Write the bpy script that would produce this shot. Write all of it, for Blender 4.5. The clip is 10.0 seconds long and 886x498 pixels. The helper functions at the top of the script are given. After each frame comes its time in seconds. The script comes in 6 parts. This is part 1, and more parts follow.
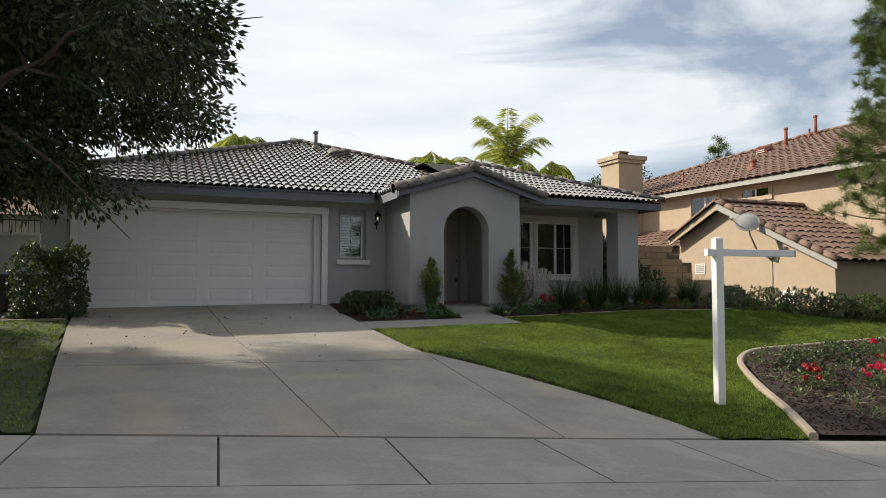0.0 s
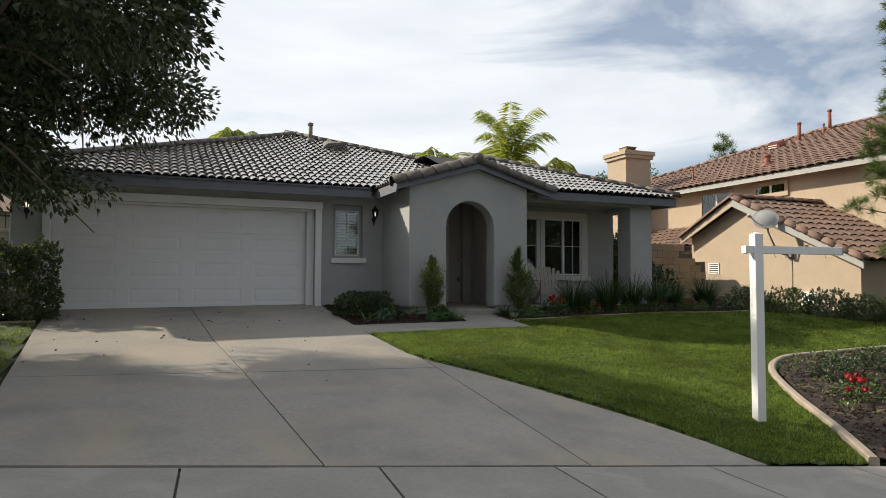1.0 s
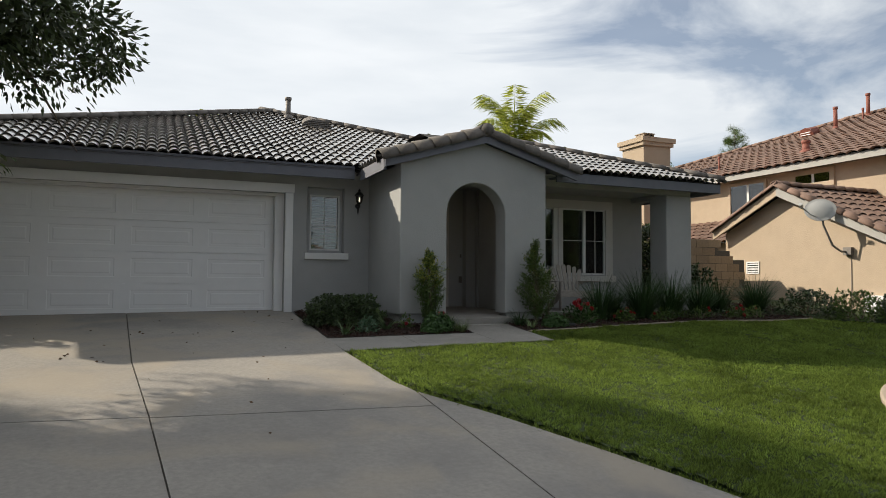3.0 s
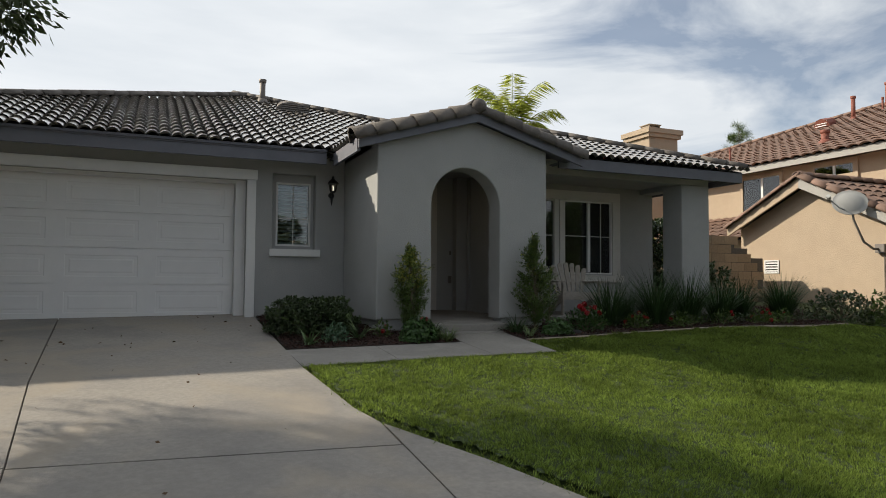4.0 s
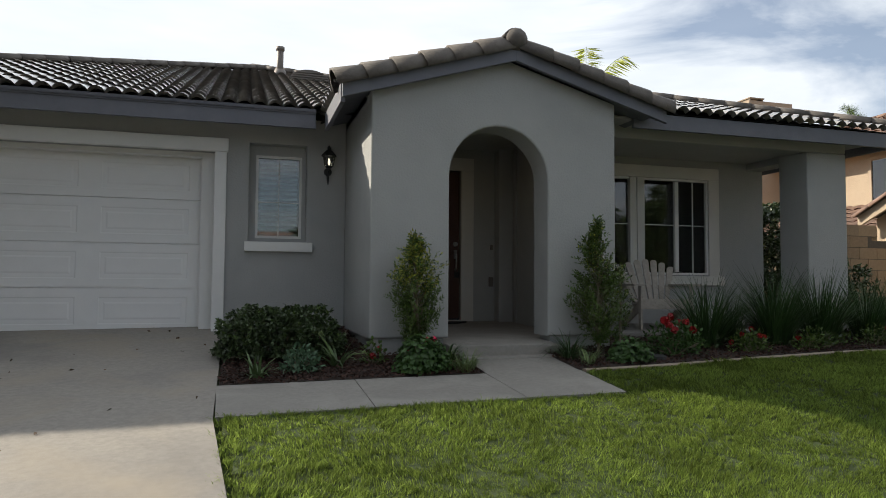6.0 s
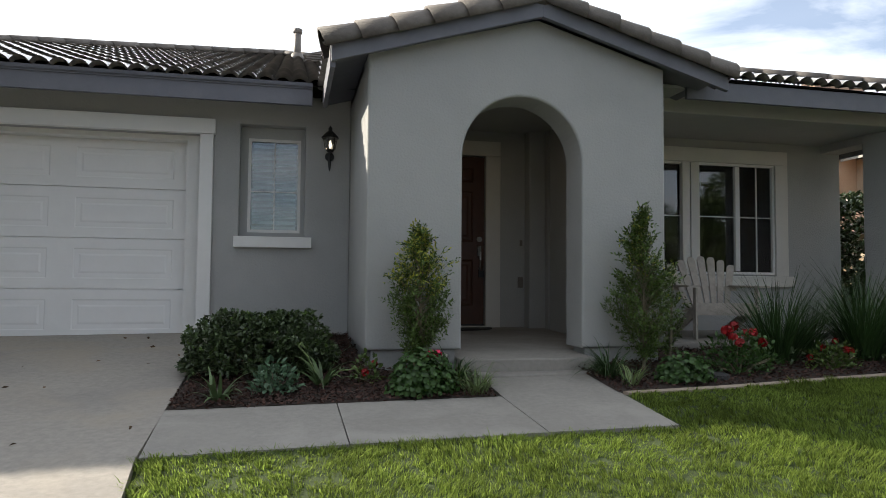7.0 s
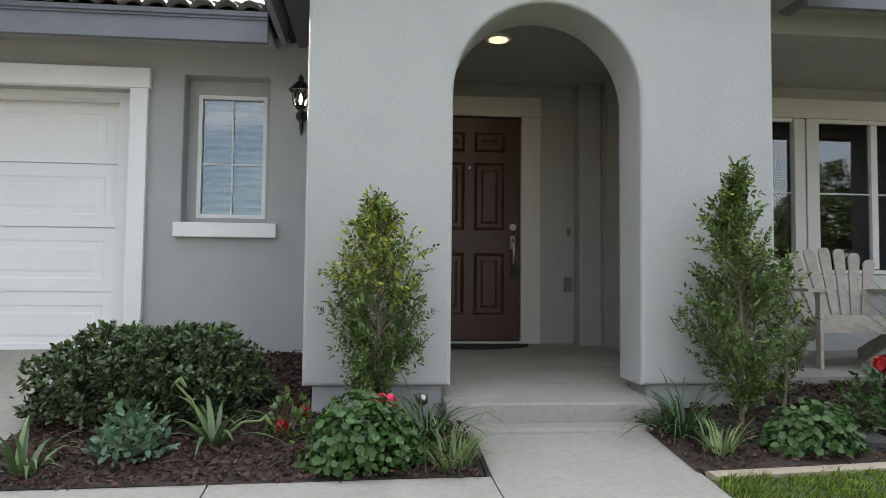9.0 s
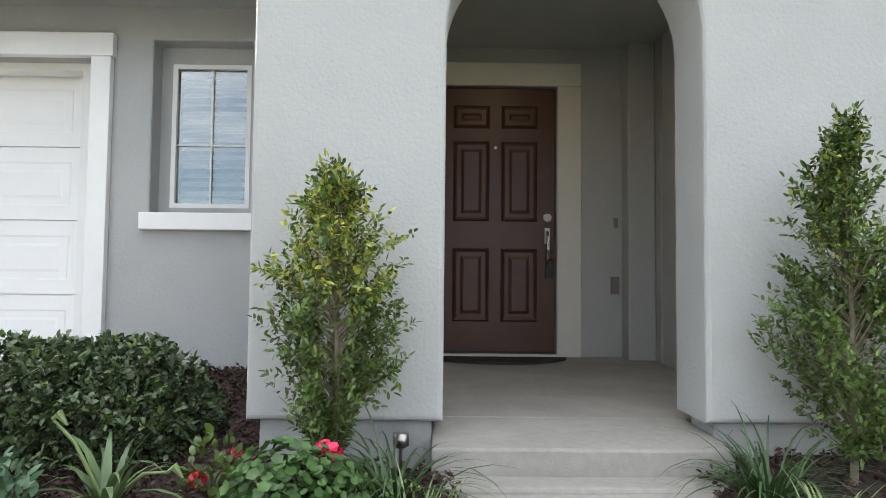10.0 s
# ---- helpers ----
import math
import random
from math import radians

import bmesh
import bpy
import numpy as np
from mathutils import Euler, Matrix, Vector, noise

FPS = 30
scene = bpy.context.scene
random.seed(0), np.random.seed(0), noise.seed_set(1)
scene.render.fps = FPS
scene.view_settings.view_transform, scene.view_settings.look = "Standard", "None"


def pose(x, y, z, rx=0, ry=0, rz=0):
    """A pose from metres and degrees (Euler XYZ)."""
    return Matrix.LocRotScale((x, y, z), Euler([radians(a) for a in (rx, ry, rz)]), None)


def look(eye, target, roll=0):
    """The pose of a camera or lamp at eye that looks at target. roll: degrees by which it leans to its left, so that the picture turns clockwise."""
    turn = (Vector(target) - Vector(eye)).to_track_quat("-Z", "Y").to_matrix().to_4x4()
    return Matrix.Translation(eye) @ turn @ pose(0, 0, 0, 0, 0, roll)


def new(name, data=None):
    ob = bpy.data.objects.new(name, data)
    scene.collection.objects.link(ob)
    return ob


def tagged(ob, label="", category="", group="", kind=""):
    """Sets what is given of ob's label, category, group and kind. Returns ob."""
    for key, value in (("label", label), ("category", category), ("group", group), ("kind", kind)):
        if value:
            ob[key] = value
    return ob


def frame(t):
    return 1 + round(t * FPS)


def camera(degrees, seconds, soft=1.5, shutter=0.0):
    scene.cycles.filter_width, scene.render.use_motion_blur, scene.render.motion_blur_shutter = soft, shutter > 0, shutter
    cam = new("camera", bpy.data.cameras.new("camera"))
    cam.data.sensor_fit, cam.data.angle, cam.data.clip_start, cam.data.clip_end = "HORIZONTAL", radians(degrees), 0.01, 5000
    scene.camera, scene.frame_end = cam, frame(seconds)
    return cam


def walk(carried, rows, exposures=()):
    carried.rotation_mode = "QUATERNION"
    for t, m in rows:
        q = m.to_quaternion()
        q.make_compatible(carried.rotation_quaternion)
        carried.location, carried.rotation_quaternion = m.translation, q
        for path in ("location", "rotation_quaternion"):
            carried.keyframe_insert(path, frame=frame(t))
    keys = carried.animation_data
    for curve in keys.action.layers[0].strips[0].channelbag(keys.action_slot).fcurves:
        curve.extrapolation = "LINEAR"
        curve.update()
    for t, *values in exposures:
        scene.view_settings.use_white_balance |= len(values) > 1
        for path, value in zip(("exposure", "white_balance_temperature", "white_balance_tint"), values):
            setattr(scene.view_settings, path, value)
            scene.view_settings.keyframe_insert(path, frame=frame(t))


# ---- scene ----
cam = camera(65.7, 10.0, 0.65)
PATH = [
    (0, (1.219, 0.386, 1.585), (1.989, 2.229, 1.683), 0.1),
    (0.5, (1.384, 0.84, 1.595), (2.155, 2.683, 1.692), 0.2),
    (1, (1.566, 1.351, 1.599), (2.338, 3.194, 1.695), 0.2),
    (1.5, (1.764, 1.909, 1.611), (2.537, 3.752, 1.705), 0.2),
    (2, (2.004, 2.551, 1.605), (2.778, 4.393, 1.701), 0.2),
    (2.5, (2.272, 3.221, 1.622), (3.05, 5.062, 1.716), 0.3),
    (4, (3.378, 5.258, 1.628), (4.163, 7.095, 1.723), 0.4),
    (4.5, (3.838, 5.89, 1.618), (4.625, 7.726, 1.717), 0.3),
    (5, (4.262, 6.501, 1.621), (5.027, 8.346, 1.721), 0.4),
    (5.5, (4.666, 7.063, 1.633), (5.325, 8.949, 1.733), 0.4),
    (7, (5.63, 8.616, 1.662), (6.06, 10.567, 1.758), 0.5),
    (7.5, (5.9, 9.089, 1.663), (6.264, 11.053, 1.76), 0.4),
    (8, (6.162, 9.557, 1.664), (6.464, 11.531, 1.763), 0.4),
    (8.5, (6.396, 9.997, 1.664), (6.645, 11.979, 1.763), 0.6),
    (9, (6.615, 10.437, 1.666), (6.805, 12.426, 1.764), 0.6),
    (9.5, (6.807, 10.904, 1.658), (6.925, 12.898, 1.758), 0.5),
    (10, (6.986, 11.378, 1.658), (7.009, 13.375, 1.762), 0.6),
]
walk(cam, [(t, look(eye, target, roll)) for t, eye, target, roll in PATH],
     exposures=[(0, 0.22, 6400, 8), (2.5, 0.18, 6400, 8), (4.5, 0.08, 6400, 8), (5.5, 0.2, 6350, 8), (7.0, 0.86, 6250, 9), (8.0, 1.5, 6300, 10), (9.0, 2.1, 6320, 9), (10.0, 2.62, 6350, 9)])

# ---- sky and sun ----
SUN = Vector((-1.2, 1.0, 0.977)).normalized()
world = bpy.data.worlds.new("sky_world")
scene.world = world
world.use_nodes = True
wn, wl = world.node_tree.nodes, world.node_tree.links
wn.clear()
w_out = wn.new("ShaderNodeOutputWorld")
w_bg = wn.new("ShaderNodeBackground")
w_sky = wn.new("ShaderNodeTexSky")
w_sky.sky_type = "NISHITA"
w_sky.sun_disc = False
w_sky.sun_elevation = math.asin(SUN.z)
w_sky.sun_rotation = math.atan2(SUN.x, SUN.y)
w_sky.altitude = 400
w_sky.dust_density = 0.1
w_sky.ozone_density = 2.5
w_co = wn.new("ShaderNodeTexCoord")
w_map = wn.new("ShaderNodeMapping")
w_map.inputs["Rotation"].default_value = (0.0, 0.35, 0.5)
w_map.inputs["Scale"].default_value = (1.3, 2.6, 6.5)
w_noise = wn.new("ShaderNodeTexNoise")
w_noise.inputs["Scale"].default_value = 1.25
w_noise.inputs["Detail"].default_value = 7
w_noise.inputs["Roughness"].default_value = 0.55
w_noise.inputs["Distortion"].default_value = 0.5
w_ramp = wn.new("ShaderNodeValToRGB")
w_ramp.color_ramp.elements[0].position = 0.26
w_ramp.color_ramp.elements[0].color = (0.27, 0.27, 0.27, 1)
w_ramp.color_ramp.elements[1].position = 0.46
w_ramp.color_ramp.elements[1].color = (0.96, 0.96, 0.96, 1)
w_noise2 = wn.new("ShaderNodeTexNoise")
w_noise2.inputs["Scale"].default_value = 3.0
w_noise2.inputs["Detail"].default_value = 5
w_cloud = wn.new("ShaderNodeValToRGB")
w_cloud.color_ramp.elements[0].position = 0.3
w_cloud.color_ramp.elements[0].color = (8.4, 8.7, 9.1, 1)
w_cloud.color_ramp.elements[1].position = 0.7
w_cloud.color_ramp.elements[1].color = (10.0, 10.1, 10.3, 1)
w_mix = wn.new("ShaderNodeMix")
w_mix.data_type = "RGBA"
wl.new(w_co.outputs["Generated"], w_map.inputs["Vector"])
wl.new(w_map.outputs["Vector"], w_noise.inputs["Vector"])
wl.new(w_map.outputs["Vector"], w_noise2.inputs["Vector"])
# thinner cloud towards one side, and a brighter veil round the sun
w_gap = wn.new("ShaderNodeVectorMath")
w_gap.operation = "DOT_PRODUCT"
w_gap.inputs[1].default_value = (0.745, 0.6, 0.29)
w_gapr = wn.new("ShaderNodeMapRange")
w_gapr.inputs["From Min"].default_value, w_gapr.inputs["From Max"].default_value = 0.86, 0.985
w_gapr.inputs["To Min"].default_value, w_gapr.inputs["To Max"].default_value = 0.05, -0.14
w_back = wn.new("ShaderNodeVectorMath")
w_back.operation = "DOT_PRODUCT"
w_back.inputs[1].default_value = (0.0, -1.0, 0.0)
w_backr = wn.new("ShaderNodeMapRange")
w_backr.inputs["From Min"].default_value, w_backr.inputs["From Max"].default_value = 0.1, 0.8
w_backr.inputs["To Min"].default_value, w_backr.inputs["To Max"].default_value = 0.0, -0.2
w_thin = wn.new("ShaderNodeMath")
w_thin.operation = "ADD"
w_sum = wn.new("ShaderNodeMath")
w_sum.operation = "ADD"
wl.new(w_co.outputs["Generated"], w_gap.inputs[0])
wl.new(w_gap.outputs["Value"], w_gapr.inputs["Value"])
wl.new(w_noise.outputs["Fac"], w_sum.inputs[0])
wl.new(w_co.outputs["Generated"], w_back.inputs[0])
wl.new(w_back.outputs["Value"], w_backr.inputs["Value"])
wl.new(w_gapr.outputs["Result"], w_thin.inputs[0])
wl.new(w_backr.outputs["Result"], w_thin.inputs[1])
wl.new(w_thin.outputs["Value"], w_sum.inputs[1])
wl.new(w_sum.outputs["Value"], w_ramp.inputs["Fac"])
w_side = wn.new("ShaderNodeVectorMath")
w_side.operation = "DOT_PRODUCT"
w_side.inputs[1].default_value = (-0.25, 0.95, 0.2)
w_sider = wn.new("ShaderNodeMapRange")
w_sider.interpolation_type = "SMOOTHSTEP"
w_sider.inputs["From Min"].default_value, w_sider.inputs["From Max"].default_value = -0.35, 0.75
w_sider.inputs["To Min"].default_value, w_sider.inputs["To Max"].default_value = 0.058, 0.088
wl.new(w_co.outputs["Generated"], w_side.inputs[0])
wl.new(w_side.outputs["Value"], w_sider.inputs["Value"])
wl.new(w_noise2.outputs["Fac"], w_cloud.inputs["Fac"])
wl.new(w_ramp.outputs["Color"], w_mix.inputs["Factor"])
wl.new(w_sky.outputs["Color"], w_mix.inputs["A"])
wl.new(w_cloud.outputs["Color"], w_mix.inputs["B"])
wl.new(w_mix.outputs["Result"], w_bg.inputs["Color"])
wl.new(w_sider.outputs["Result"], w_bg.inputs["Strength"])
wl.new(w_bg.outputs["Background"], w_out.inputs["Surface"])

sun_data = bpy.data.lights.new("sun", "SUN")
sun_data.energy = 5.0
sun_data.angle = radians(0.9)
sun_data.color = (1.0, 0.88, 0.71)
sun = new("sun", sun_data)
sun.matrix_world = look((0, 0, 30), tuple(Vector((0, 0, 30)) - SUN))


# ---- materials ----
def material(name, colour, rough=0.8, metal=0.0, vary=0.12, scale=6.0, bump=0.0, bump_scale=80.0, stain=0.0,
             stain_scale=0.7, stain_colour=(0.1, 0.09, 0.08), spec=0.5, piece=0.0, island=0.0, through_light=0.0,
             emit=None, coat=0.0, blotch=None):
    """One procedural surface: base colour, grain at two scales, stains, fine relief and variation by piece."""
    m = bpy.data.materials.new(name)
    m.use_nodes = True
    n, l = m.node_tree.nodes, m.node_tree.links
    b = n["Principled BSDF"]
    b.inputs["Roughness"].default_value = rough
    b.inputs["Metallic"].default_value = metal
    b.inputs["Specular IOR Level"].default_value = spec
    b.inputs["Coat Weight"].default_value = coat
    b.inputs["Coat Roughness"].default_value = 0.13
    geo = n.new("ShaderNodeNewGeometry")
    co = n.new("ShaderNodeTexCoord")
    where = geo.outputs["Position"]
    fine = n.new("ShaderNodeTexNoise")
    fine.inputs["Scale"].default_value = scale
    fine.inputs["Detail"].default_value = 6
    fine.inputs["Roughness"].default_value = 0.65
    l.new(where, fine.inputs["Vector"])
    span = n.new("ShaderNodeMapRange")
    span.inputs["From Min"].default_value, span.inputs["From Max"].default_value = 0.25, 0.75
    span.inputs["To Min"].default_value, span.inputs["To Max"].default_value = 1 - vary, 1 + vary
    l.new(fine.outputs["Fac"], span.inputs["Value"])
    value = span.outputs["Result"]
    for amount, socket in ((piece, None), (island, "Random Per Island")):
        if amount:
            src = geo.outputs[socket] if socket else n.new("ShaderNodeObjectInfo").outputs["Random"]
            r = n.new("ShaderNodeMapRange")
            r.inputs["To Min"].default_value, r.inputs["To Max"].default_value = 1 - amount, 1 + amount
            l.new(src, r.inputs["Value"])
            mul = n.new("ShaderNodeMath")
            mul.operation = "MULTIPLY"
            l.new(value, mul.inputs[0])
            l.new(r.outputs["Result"], mul.inputs[1])
            value = mul.outputs["Value"]
    tint = n.new("ShaderNodeVectorMath")
    tint.operation = "SCALE"
    tint.inputs[0].default_value = colour
    l.new(value, tint.inputs["Scale"])
    out = tint.outputs["Vector"]
    if stain:
        big = n.new("ShaderNodeTexNoise")
        big.inputs["Scale"].default_value = stain_scale
        big.inputs["Detail"].default_value = 8
        big.inputs["Roughness"].default_value = 0.6
        l.new(where, big.inputs["Vector"])
        sp = n.new("ShaderNodeMapRange")
        sp.inputs["From Min"].default_value, sp.inputs["From Max"].default_value = 0.45, 0.72
        sp.inputs["To Min"].default_value, sp.inputs["To Max"].default_value = 0.0, stain
        l.new(big.outputs["Fac"], sp.inputs["Value"])
        mix = n.new("ShaderNodeMix")
        mix.data_type = "RGBA"
        l.new(sp.outputs["Result"], mix.inputs["Factor"])
        l.new(out, mix.inputs["A"])
        mix.inputs["B"].default_value = (*stain_colour, 1)
        out = mix.outputs["Result"]
    if blotch:
        wide = n.new("ShaderNodeTexNoise")
        wide.inputs["Scale"].default_value = blotch[1]
        wide.inputs["Detail"].default_value = 5
        wide.inputs["Distortion"].default_value = 0.6
        shift = n.new("ShaderNodeVectorMath")
        shift.inputs[1].default_value = (13.7, 4.1, 2.0)
        l.new(where, shift.inputs[0])
        l.new(shift.outputs["Vector"], wide.inputs["Vector"])
        wr = n.new("ShaderNodeMapRange")
        wr.inputs["From Min"].default_value, wr.inputs["From Max"].default_value = 0.47, 0.64
        wr.inputs["To Max"].default_value = blotch[0]
        l.new(wide.outputs["Fac"], wr.inputs["Value"])
        bm_mix = n.new("ShaderNodeMix")
        bm_mix.data_type = "RGBA"
        l.new(wr.outputs["Result"], bm_mix.inputs["Factor"])
        l.new(out, bm_mix.inputs["A"])
        bm_mix.inputs["B"].default_value = (*blotch[2], 1)
        out = bm_mix.outputs["Result"]
    l.new(out, b.inputs["Base Color"])
    if bump:
        bn = n.new("ShaderNodeTexNoise")
        bn.inputs["Scale"].default_value = bump_scale
        bn.inputs["Detail"].default_value = 4
        l.new(where, bn.inputs["Vector"])
        bp = n.new("ShaderNodeBump")
        bp.inputs["Strength"].default_value = min(1.0, bump)
        bp.inputs["Distance"].default_value = 0.01
        l.new(bn.outputs["Fac"], bp.inputs["Height"])
        l.new(bp.outputs["Normal"], b.inputs["Normal"])
    if emit:
        b.inputs["Emission Color"].default_value = (*emit[:3], 1)
        b.inputs["Emission Strength"].default_value = emit[3]
    if through_light:
        tr = n.new("ShaderNodeBsdfTranslucent")
        l.new(out, tr.inputs["Color"])
        mx = n.new("ShaderNodeMixShader")
        mx.inputs["Fac"].default_value = through_light
        l.new(b.outputs["BSDF"], mx.inputs[1])
        l.new(tr.outputs["BSDF"], mx.inputs[2])
        l.new(mx.outputs["Shader"], n["Material Output"].inputs["Surface"])
    return m


def pane_glass(name, tint):
    m = bpy.data.materials.new(name)
    m.use_nodes = True
    n, l = m.node_tree.nodes, m.node_tree.links
    n.remove(n["Principled BSDF"])
    clear = n.new("ShaderNodeBsdfTransparent")
    clear.inputs["Color"].default_value = (*tint, 1)
    gloss = n.new("ShaderNodeBsdfGlossy")
    gloss.inputs["Roughness"].default_value = 0.02
    fr = n.new("ShaderNodeFresnel")
    fr.inputs["IOR"].default_value = 2.15
    mx = n.new("ShaderNodeMixShader")
    l.new(fr.outputs["Fac"], mx.inputs["Fac"])
    l.new(clear.outputs["BSDF"], mx.inputs[1])
    l.new(gloss.outputs["BSDF"], mx.inputs[2])
    l.new(mx.outputs["Shader"], n["Material Output"].inputs["Surface"])
    return m


M_STUCCO = material("grey_stucco", (0.40, 0.405, 0.40), 0.92, vary=0.05, scale=3, bump=0.38, bump_scale=55, stain=0.2, stain_scale=1.3, stain_colour=(0.3, 0.3, 0.29), spec=0.25, blotch=(0.4, 0.8, (0.445, 0.445, 0.435)))
M_PLINTH = material("concrete_plinth", (0.36, 0.36, 0.355), 0.9, vary=0.1, scale=14, bump=0.3, bump_scale=90, stain=0.25, stain_scale=3, spec=0.2)
M_TRIM = material("white_trim_paint", (0.78, 0.78, 0.77), 0.55, vary=0.03, scale=5, bump=0.1, bump_scale=40, stain=0.06, stain_scale=2, stain_colour=(0.5, 0.48, 0.44))
M_CREAM = material("cream_window_trim", (0.62, 0.61, 0.57), 0.6, vary=0.04, scale=5, bump=0.1)
M_GARAGE = material("white_garage_paint", (0.84, 0.84, 0.84), 0.5, vary=0.025, scale=4, bump=0.06, bump_scale=30, stain=0.05, stain_scale=1.5, stain_colour=(0.5, 0.5, 0.5))
M_FASCIA = material("blue_grey_fascia_paint", (0.15, 0.155, 0.185), 0.6, vary=0.07, scale=6, bump=0.15, bump_scale=30, stain=0.12, stain_scale=4, stain_colour=(0.3, 0.3, 0.31))
M_TILE = material("weathered_brown_grey_tile", (0.24, 0.218, 0.196), 0.3, vary=0.2, scale=18, bump=0.12, bump_scale=60, stain=0.3, stain_scale=2.0, stain_colour=(0.22, 0.2, 0.18), piece=0.22, island=0.22, spec=0.8, coat=1.0)
M_RIDGE = material("brown_barrel_tile", (0.135, 0.12, 0.108), 0.7, vary=0.22, scale=14, bump=0.4, bump_scale=50, stain=0.35, stain_scale=3.0, stain_colour=(0.2, 0.18, 0.16), piece=0.25, spec=0.3)
M_DECK = material("dark_roof_felt", (0.03, 0.028, 0.026), 0.9, vary=0.15)
M_NBSTUCCO = material("tan_stucco", (0.475, 0.38, 0.285), 0.92, vary=0.06, scale=3, bump=0.5, bump_scale=40, stain=0.16, stain_scale=0.9, stain_colour=(0.4, 0.28, 0.18), spec=0.2)
M_NBTILE = material("terracotta_tile", (0.2, 0.124, 0.092), 0.75, vary=0.2, scale=9, bump=0.3, bump_scale=40, stain=0.3, stain_scale=1.2, stain_colour=(0.16, 0.11, 0.08), piece=0.2, island=0.2)
M_NBTRIM = material("grey_eave_paint", (0.38, 0.37, 0.35), 0.7, vary=0.06)
M_BLOCK = material("tan_concrete_block", (0.34, 0.25, 0.165), 0.95, vary=0.15, scale=20, bump=0.6, bump_scale=70, piece=0.12)
M_CONC = material("drive_concrete", (0.30, 0.278, 0.25), 0.8, vary=0.16, scale=22, bump=0.2, bump_scale=140, stain=0.75, stain_scale=0.7, stain_colour=(0.175, 0.168, 0.165), piece=0.05, spec=0.3, blotch=(0.65, 0.9, (0.36, 0.31, 0.245)))
M_WALK = material("walk_concrete", (0.285, 0.27, 0.247), 0.85, vary=0.13, scale=25, bump=0.3, bump_scale=140, stain=0.45, stain_scale=1.3, stain_colour=(0.23, 0.217, 0.195), piece=0.04, spec=0.3, blotch=(0.5, 1.7, (0.38, 0.36, 0.33)))
M_JOINT = material("joint_dirt", (0.12, 0.105, 0.09), 0.95, vary=0.2, scale=30)
M_ASPHALT = material("asphalt", (0.055, 0.055, 0.056), 0.9, vary=0.2, scale=60, bump=0.5, bump_scale=120)
M_EDGING = material("concrete_edging", (0.36, 0.295, 0.23), 0.9, vary=0.14, scale=12, bump=0.3, stain=0.2, stain_scale=3)
M_SOIL = material("lawn_soil", (0.04, 0.06, 0.015), 0.95, vary=0.35, scale=9, bump=0.6, bump_scale=50)
M_MULCH = material("mulch_soil", (0.035, 0.024, 0.019), 0.95, vary=0.4, scale=25, bump=0.9, bump_scale=60)
M_CHIP = material("bark_chip", (0.062, 0.032, 0.024), 0.9, vary=0.25, scale=30, island=0.55)
M_GRASS = material("grass_blade", (0.185, 0.25, 0.052), 0.6, vary=0.5, scale=1.3, island=0.65, through_light=0.66, stain=0.35, stain_scale=4, stain_colour=(0.15, 0.2, 0.035), spec=0.1)
M_OAKLEAF = material("dark_tree_leaf", (0.045, 0.066, 0.022), 0.5, vary=0.3, scale=2, island=0.55, through_light=0.16)
M_STRAW = material("dry_straw", (0.2, 0.14, 0.085), 0.85, vary=0.25, scale=20, island=0.4)
M_BARK = material("tree_bark", (0.11, 0.085, 0.065), 0.95, vary=0.3, scale=14, bump=0.9, bump_scale=25)
M_PINE = material("pine_needle", (0.11, 0.16, 0.035), 0.6, vary=0.3, scale=3, island=0.4, through_light=0.25)
M_PALM = material("palm_leaflet", (0.36, 0.40, 0.06), 0.5, vary=0.25, scale=1, island=0.4, through_light=0.45)
M_BUSH = material("glossy_bush_leaf", (0.062, 0.092, 0.036), 0.36, vary=0.25, scale=5, island=0.5, through_light=0.12)
M_SHRUB = material("shrub_leaf", (0.095, 0.15, 0.034), 0.42, vary=0.3, scale=4, island=0.5, through_light=0.25)
M_NEWLEAF = material("yellow_new_leaf", (0.36, 0.37, 0.06), 0.45, vary=0.2, scale=8, island=0.3, through_light=0.3)
M_STRAP = material("strap_leaf", (0.042, 0.085, 0.026), 0.45, vary=0.25, scale=6, island=0.35, through_light=0.2)
M_STRAPMID = material("mid_strap_leaf", (0.09, 0.14, 0.055), 0.45, vary=0.25, scale=6, island=0.4, through_light=0.2)
M_STRAPPALE = material("pale_strap_leaf", (0.17, 0.23, 0.09), 0.45, vary=0.25, scale=6, island=0.4, through_light=0.2)
M_GERLEAF = material("geranium_leaf", (0.05, 0.108, 0.024), 0.5, vary=0.2, scale=8, island=0.35, through_light=0.2)
M_BLUELEAF = material("blue_green_leaf", (0.09, 0.16, 0.09), 0.55, vary=0.2, scale=8, island=0.35, through_light=0.15)
M_RED = material("red_petal", (0.34, 0.01, 0.015), 0.5, vary=0.2, scale=20, island=0.35, through_light=0.2)
M_PINK = material("pink_petal", (0.7, 0.03, 0.11), 0.5, vary=0.2, scale=20, island=0.35, through_light=0.2)
M_STEM = material("plant_stem", (0.19, 0.16, 0.11), 0.85, vary=0.2, scale=20)
M_DOOR = material("brown_stained_door", (0.062, 0.023, 0.014), 0.42, vary=0.22, scale=5, bump=0.08, bump_scale=20)
M_NICKEL = material("dark_nickel", (0.35, 0.33, 0.3), 0.3, 1.0, vary=0.1)
M_BLACK = material("black_iron", (0.012, 0.012, 0.012), 0.5, vary=0.15, scale=20)
M_RUBBER = material("dark_mat_rubber", (0.03, 0.03, 0.03), 0.9, vary=0.4, scale=60, bump=0.8, bump_scale=90)
